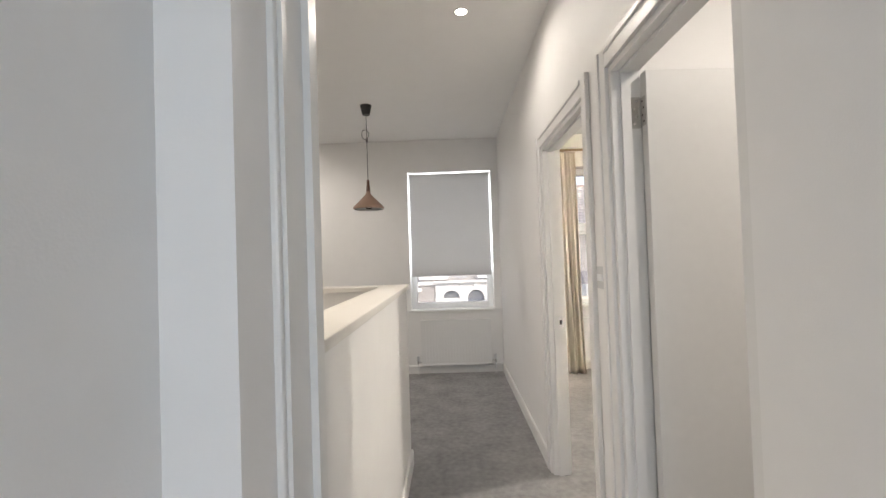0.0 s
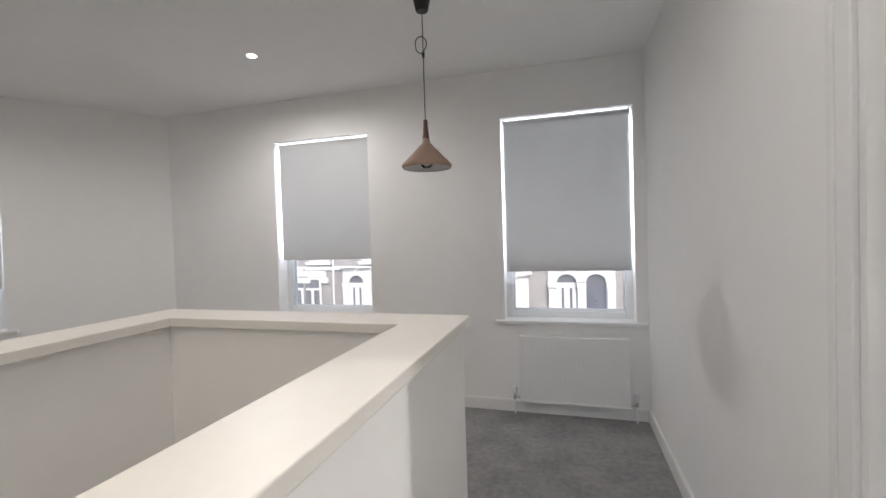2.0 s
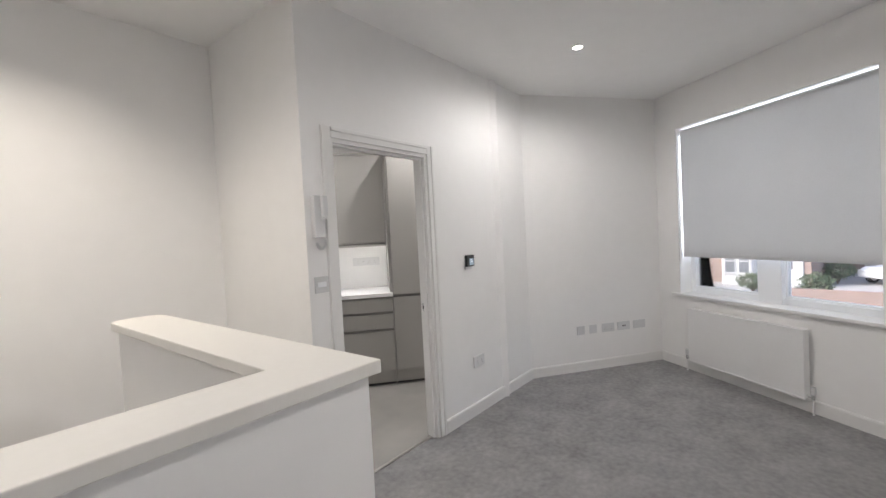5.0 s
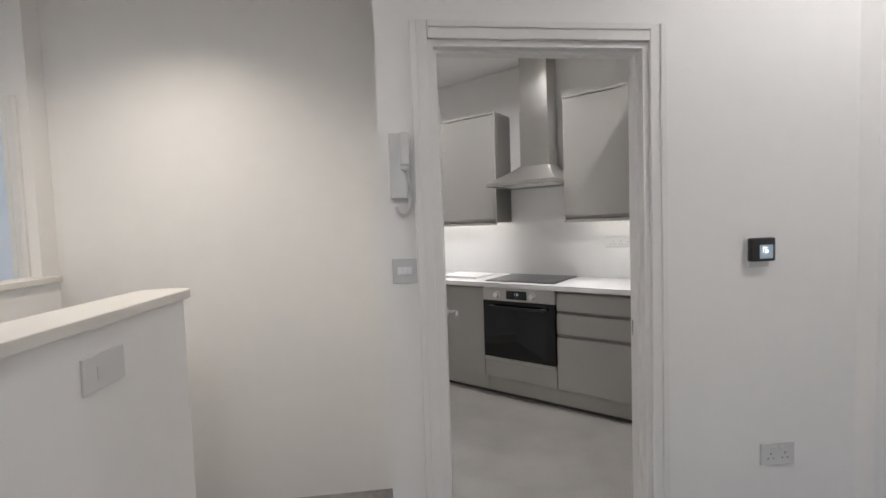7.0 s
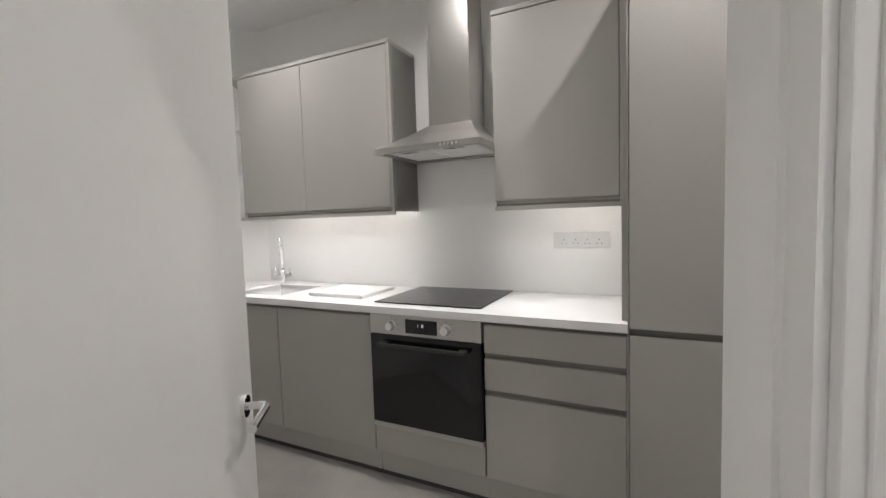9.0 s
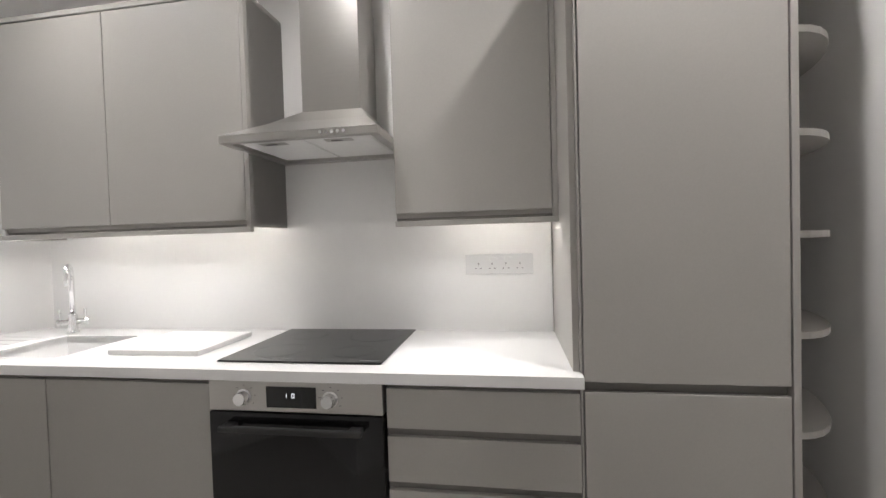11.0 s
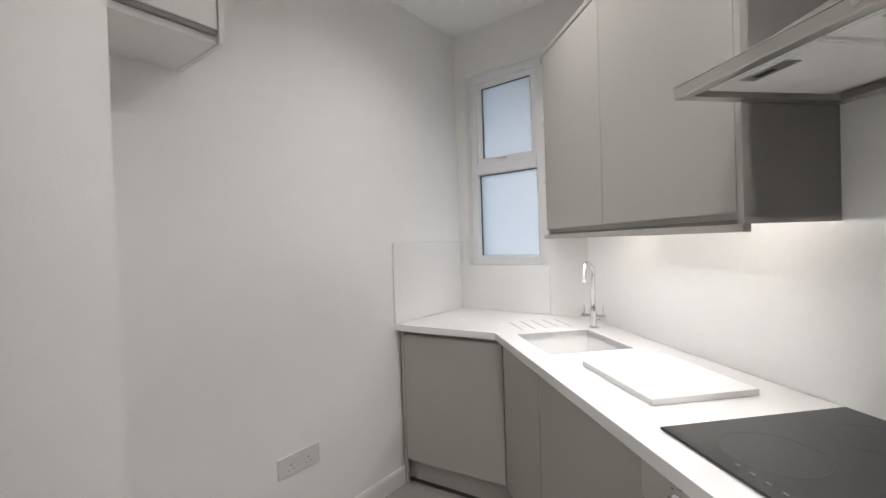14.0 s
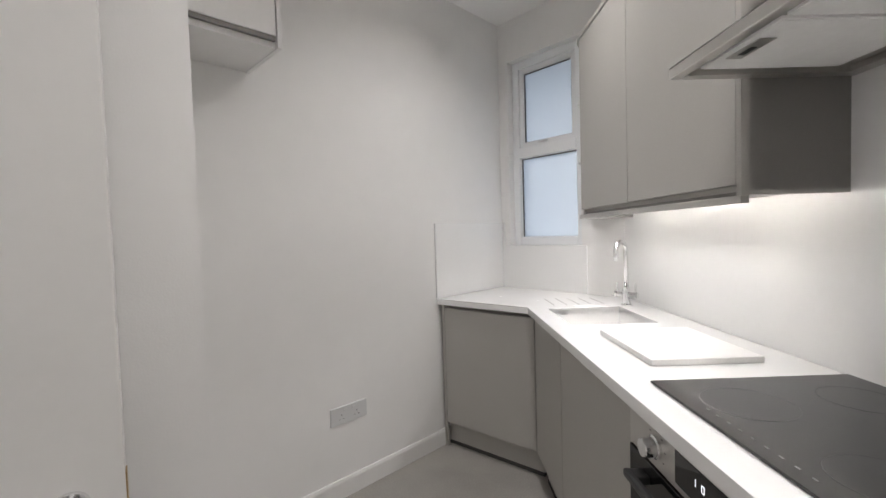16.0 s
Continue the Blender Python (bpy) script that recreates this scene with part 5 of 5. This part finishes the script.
    if hood:
        bm = bmesh.new()
        pts = [(door_x - 0.75, 2.35), (door_x, 2.85), (door_x + 0.75, 2.35), (door_x + 0.75, 2.2), (door_x - 0.75, 2.2)]
        va = [bm.verts.new((x, -0.55, z)) for x, z in pts]
        vb = [bm.verts.new((x, -0.001, z)) for x, z in pts]
        bm.faces.new(va), bm.faces.new(vb[::-1])
        for k in range(5):
            bm.faces.new((va[k], va[(k + 1) % 5], vb[(k + 1) % 5], vb[k]))
        part("door_hood", bm, RENDER, h, "white pointed porch hood")
    part("doorstep", B(door_x - 0.6, door_x + 0.6, -0.5, -0.17, 0, 0.12, bevel=0.01), RENDER, h)
    if bay is not None:
        bx0, bx1 = bay - 1.0, bay + 1.0
        b = part("bay", prism(bmesh.new(), [(bx0 - 0.2, 0.05), (bx1 + 0.2, 0.05), (bx1 - 0.25, -0.75), (bx0 + 0.25, -0.75)], 0, 2.35), RENDER, h, "white painted bay")
        part("bay_cornice", prism(bmesh.new(), [(bx0 - 0.35, 0.04), (bx1 + 0.35, 0.04), (bx1 - 0.2, -0.9), (bx0 + 0.2, -0.9)], 2.36, 2.52), RENDER, b)
        bm = bmesh.new()
        lo = [bm.verts.new(p) for p in ((bx0 - 0.35, 0.04, 2.53), (bx1 + 0.35, 0.04, 2.53), (bx1 - 0.2, -0.9, 2.53), (bx0 + 0.2, -0.9, 2.53))]
        hi = [bm.verts.new(p) for p in ((bx0 + 0.3, 0.04, 3.05), (bx1 - 0.3, 0.04, 3.05))]
        bm.faces.new(lo), bm.faces.new((lo[0], lo[3], hi[0])), bm.faces.new((lo[1], hi[1], lo[2])), bm.faces.new((lo[3], lo[2], hi[1], hi[0])), bm.faces.new((lo[0], hi[0], hi[1], lo[1]))
        part("bay_roof", bm, SLATE, b, "hipped slate bay roof")
        for x0, x1 in ((bay - 0.68, bay - 0.06), (bay + 0.06, bay + 0.68)):
            w = part("window", B(x0, x1, -0.775, -0.751, 0.75, 2.1), DARKPANE, h)
            bm = bmesh.new()
            for q in ((x0, x0 + 0.05, 0.75, 2.1), (x1 - 0.05, x1, 0.75, 2.1), (x0, x1, 1.40, 1.46), (x0, x1, 2.05, 2.1)):
                box(bm, q[0], q[1], -0.80, -0.776, q[2], q[3])
            part("frame", bm, RENDER, w)
            part("sill", B(x0 - 0.05, x1 + 0.05, -0.86, -0.776, 0.66, 0.745), RENDER, w)
    if big_window is not None:
        x = big_window
        w = part("window", B(x - 0.72, x + 0.72, -0.03, -0.002, 0.85, 2.3), DARKPANE, h)
        bm = bmesh.new()
        for q in ((x - 0.72, x - 0.62, 0.85, 2.3), (x + 0.62, x + 0.72, 0.85, 2.3), (x - 0.32, x - 0.2, 0.93, 1.72), (x + 0.2, x + 0.32, 0.93, 1.72), (x - 0.62, x + 0.62, 1.72, 1.82), (x - 0.62, x + 0.62, 2.2, 2.3), (x - 0.62, x + 0.62, 0.85, 0.93)):
            box(bm, q[0], q[1], -0.08, -0.031, q[2], q[3])
        part("frame", bm, RENDER, w, "white three-light frame")
        bm = B(x - 0.98, x + 0.98, -0.10, -0.001, 2.31, 2.60)
        box(bm, x - 1.08, x - 0.74, -0.13, -0.001, 2.05, 2.30)
        box(bm, x + 0.74, x + 1.08, -0.13, -0.001, 2.05, 2.30)
        part("lintel", bm, RENDER, w, "white stone lintel")
        part("downpipe", rod(bmesh.new(), (x + 1.35, -0.08, 0.1), (x + 1.35, -0.08, e), 0.045, 10), RENDER, h, "white painted downpipe")
        part("sill", B(x - 1.02, x + 1.02, -0.2, -0.001, 0.55, 0.84, bevel=0.02), RENDER, w, "white stone sill")
    if gable is not None:
        x = gable
        bm = bmesh.new()
        for y0, y1, s in ((-0.05, 0.0, 1.0),):
            pts = [(x - 1.7, e - 0.05), (x + 1.7, e - 0.05), (x, e + 2.2)]
            va = [bm.verts.new((a, -0.10, z)) for a, z in pts]
            vb = [bm.verts.new((a, 2.9, z)) for a, z in pts]
            bm.faces.new(va), bm.faces.new(vb[::-1])
            for k in range(3):
                bm.faces.new((va[k], va[(k + 1) % 3], vb[(k + 1) % 3], vb[k]))
        g = part("gable", bm, SLATE, h, "grey slate gable roof")
        bm = bmesh.new()
        for sx in (-1, 1):
            vs = [bm.verts.new(p) for p in ((x, -0.26, e + 2.35), (x + sx * 1.95, -0.26, e - 0.22), (x + sx * 1.75, -0.26, e - 0.22), (x, -0.26, e + 2.08))]
            vt = [bm.verts.new((v.co.x, -0.11, v.co.z)) for v in vs]
            bm.faces.new(vs), bm.faces.new(vt[::-1])
            for k in range(4):
                bm.faces.new((vs[k], vs[(k + 1) % 4], vt[(k + 1) % 4], vt[k]))
        part("bargeboard", bm, RENDER, g, "white bargeboard")
    return h


def at(x):
    return pose(x, FY, G)


YL, RL = "yellow brick terraced house with white mouldings and slate roof", "red brick terraced house with white windows"
terrace_house(at(-4.4), 4.9, 4.35, 1.75, (1.4, 3.6), RENDER, BRICK_Y, YL, shared=True)
terrace_house(at(0.5), 4.9, 0.50, 3.1, (1.2, 3.5), GREYDOOR, BRICK_Y, YL)
terrace_house(at(5.4), 4.9, 2.55, 0.85, (2.35, 4.2), RENDER, BRICK_Y, YL, arch_door=False, hood=True, gable=4.2)
terrace_house(at(10.3), 4.9, 0.8, 3.2, (1.3, 3.5), GREYDOOR, BRICK_Y, YL)
terrace_house(at(-9.3), 4.9, 0.45, 3.3, (1.2, 3.5), RENDER, BRICK_Y, YL)
terrace_house(at(-14.2), 4.9, 0.85, None, (1.3, 3.5), GREYDOOR, BRICK_Y, YL, big_window=2.87)
terrace_house(at(-19.1), 4.9, 0.75, 3.3, (1.2, 3.5), RENDER, BRICK_Y, YL)
side = pose(-44.0, -2.0, G, 0, 0, 62)
for i in range(5):
    terrace_house(side @ pose(-5 + 5.0 * i, 0, 0), 5.0, 4.2, 1.7, (1.3, 3.5), GREYDOOR if i % 2 else RENDER, BRICK_R, RL)
near = pose(-31.5, 4.4, G, 0, 0, 72)
for i in range(3):
    terrace_house(near @ pose(-5.0 * (i + 1), 0, 0), 5.0, 4.0, 1.7, (1.3, 3.5), RENDER, BRICK_R, RL)


def car(m, mat, label):
    t = thing("car", m, label, "car", "parked cars")
    bm = bmesh.new()
    prof = [(-2.1, 0.35), (-2.12, 0.72), (-1.75, 0.92), (-0.95, 0.98), (1.75, 1.0), (2.08, 0.85), (2.1, 0.35)]
    for s in (1,):
        va = [bm.verts.new((x, -0.86, z)) for x, z in prof]
        vb = [bm.verts.new((x, 0.86, z)) for x, z in prof]
        bm.faces.new(va), bm.faces.new(vb[::-1])
        k = len(prof)
        for i in range(k):
            bm.faces.new((va[i], va[(i + 1) % k], vb[(i + 1) % k], vb[i]))
    body = part("body", bm, mat, t)
    bv = body.modifiers.new("round", "BEVEL")
    bv.width, bv.segments = 0.09, 3
    bm = bmesh.new()
    lo = [(-1.0, -0.80, 0.99), (1.7, -0.80, 0.99), (1.7, 0.80, 0.99), (-1.0, 0.80, 0.99)]
    hi = [(-0.25, -0.60, 1.42), (1.05, -0.60, 1.42), (1.05, 0.60, 1.42), (-0.25, 0.60, 1.42)]
    r = [[bm.verts.new(p) for p in q] for q in (lo, hi)]
    for i in range(4):
        bm.faces.new((r[0][i], r[0][(i + 1) % 4], r[1][(i + 1) % 4], r[1][i]))
    bm.faces.new(r[1])
    part("window", bm, DARKPANE, t, "dark car glass")
    rf = part("roof", B(-0.30, 1.10, -0.62, 0.62, 1.421, 1.47, bevel=0.02), mat, t)
    bm = bmesh.new()
    for sy in (-1, 1):
        for a, b in (((-1.0, 0.8 * sy, 1.0), (-0.28, 0.61 * sy, 1.43)), ((0.35, 0.81 * sy, 1.0), (0.35, 0.62 * sy, 1.43)), ((1.68, 0.8 * sy, 1.0), (1.06, 0.61 * sy, 1.43))):
            rod(bm, a, b, 0.045, 6)
    part("pillar", bm, mat, t)
    for x in (-1.3, 1.3):
        for y in (-0.80, 0.80):
            w = part("wheel", rod(bmesh.new(), (x, y - 0.1, 0.31), (x, y + 0.1, 0.31), 0.31, 24), RUBBER, t)
            part("rim", rod(bmesh.new(), (x, y - 0.106, 0.31), (x, y + 0.106, 0.31), 0.19, 20), ALU, w)
    for y in (-0.62, 0.62):
        part("headlight", B(-2.13, -2.04, y - 0.16, y + 0.16, 0.66, 0.78, bevel=0.01), PLASTIC, t)
    return t


R = "car parked at the kerb"
car(pose(-7.3, 12.5, G + 0.012, 0, 0, 0), CARWHITE, "white hatchback " + R)
car(pose(-21.8, 8.3, G + 0.013, 0, 0, 150), CARPAINT, "silver saloon " + R)
car(pose(-29.4, 11.4, G + 0.013, 0, 0, 150), CARPAINT, "silver saloon " + R)
car(pose(-34.3, 8.6, G + 0.013, 0, 0, 126), CARWHITE, "white hatchback " + R)
car(pose(-33.5, 13.5, G + 0.013, 0, 0, 126), CARDARK, "dark hatchback " + R)


def bin_(x, y):
    t = thing("wheelie_bin", pose(x, y, G, 0, 0, 20), "blue plastic wheelie bin by the front wall", "bin", "wheelie bins")
    bm = bmesh.new()
    r = [[bm.verts.new(p) for p in ((-a, -a, z), (a, -a, z), (a, a, z), (-a, a, z))] for a, z in ((0.22, 0.04), (0.29, 0.98))]
    for i in range(4):
        bm.faces.new((r[0][i], r[0][(i + 1) % 4], r[1][(i + 1) % 4], r[1][i]))
    bm.faces.new(r[0]), bm.faces.new(r[1])
    part("body", bm, BINBLUE, t)
    part("lid", B(-0.31, 0.31, -0.34, 0.31, 0.985, 1.06, bevel=0.025), BINBLUE, t)
    for sx in (-1, 1):
        part("wheel", rod(bmesh.new(), (sx * 0.26, 0.26, 0.1), (sx * 0.31, 0.26, 0.1), 0.1, 14), RUBBER, t)


for x, y in ((-0.5, 17.0), (1.65, 17.1), (-10.0, 17.3), (-9.35, 17.3)):
    bin_(x, y)
t = thing("street_sign", pose(-9.6, 15.2, G), "grey street post with a small white sign", "sign post")
part("post", rod(bmesh.new(), (0, 0, 0), (0, 0, 2.9), 0.04), BRUSHED, t)
part("sign", B(-0.3, 0.3, -0.07, -0.05, 2.35, 2.8, bevel=0.01), RENDER, t, "white enamel sign with unreadable marks")
part("sign_mark", B(-0.2, 0.2, -0.075, -0.0705, 2.56, 2.6), INK, t)


def shrub(x, y, r, h):
    t = thing("shrub", pose(x, y, G), "evergreen shrub in a front garden", "shrub", "front garden shrubs")
    bm = bmesh.new()
    for i in range(7):
        a = i * 0.9
        rod(bm, (0, 0, 0), (0.5 * r * math.cos(a), 0.5 * r * math.sin(a), h * 0.7), 0.03, 6, 0.012)
    part("trunk", bm, BARK, t)
    rnd = random.Random(int(x * 100))
    vs, fs = [], []
    for i in range(700):
        d = Vector((rnd.gauss(0, 1), rnd.gauss(0, 1), rnd.gauss(0, 1))).normalized() * r * (0.55 + 0.5 * rnd.random())
        c = Vector((d.x, d.y, h * 0.62 + d.z * h * 0.5 / r * 0.9))
        q = Euler((rnd.random() * 6, rnd.random() * 6, rnd.random() * 6)).to_matrix()
        k = len(vs)
        for p in ((-0.07, 0, 0), (0, -0.035, 0), (0.09, 0, 0.01), (0, 0.035, 0)):
            vs.append(c + q @ Vector(p))
        fs.append((k, k + 1, k + 2, k + 3))
    me = bpy.data.meshes.new("crown")
    me.from_pydata([tuple(v) for v in vs], [], fs)
    me.materials.append(LEAF)
    ob = new("crown", me)
    ob.parent = t


for x, y, r, h in ((-25.6, 4.3, 0.7, 1.3), (-29.0, 1.9, 0.8, 0.95), (-33.5, 5.6, 0.8, 1.3)):
    shrub(x, y, r, h)
tagged(part("garden_wall", B(-1.6, 1.6, -0.12, 0.12, 0, 0.8, bevel=0.02), BRICK_R), "low red brick garden wall", "garden wall", kind="structure").matrix_world = pose(-24.4, 4.9, G, 0, 0, 80)
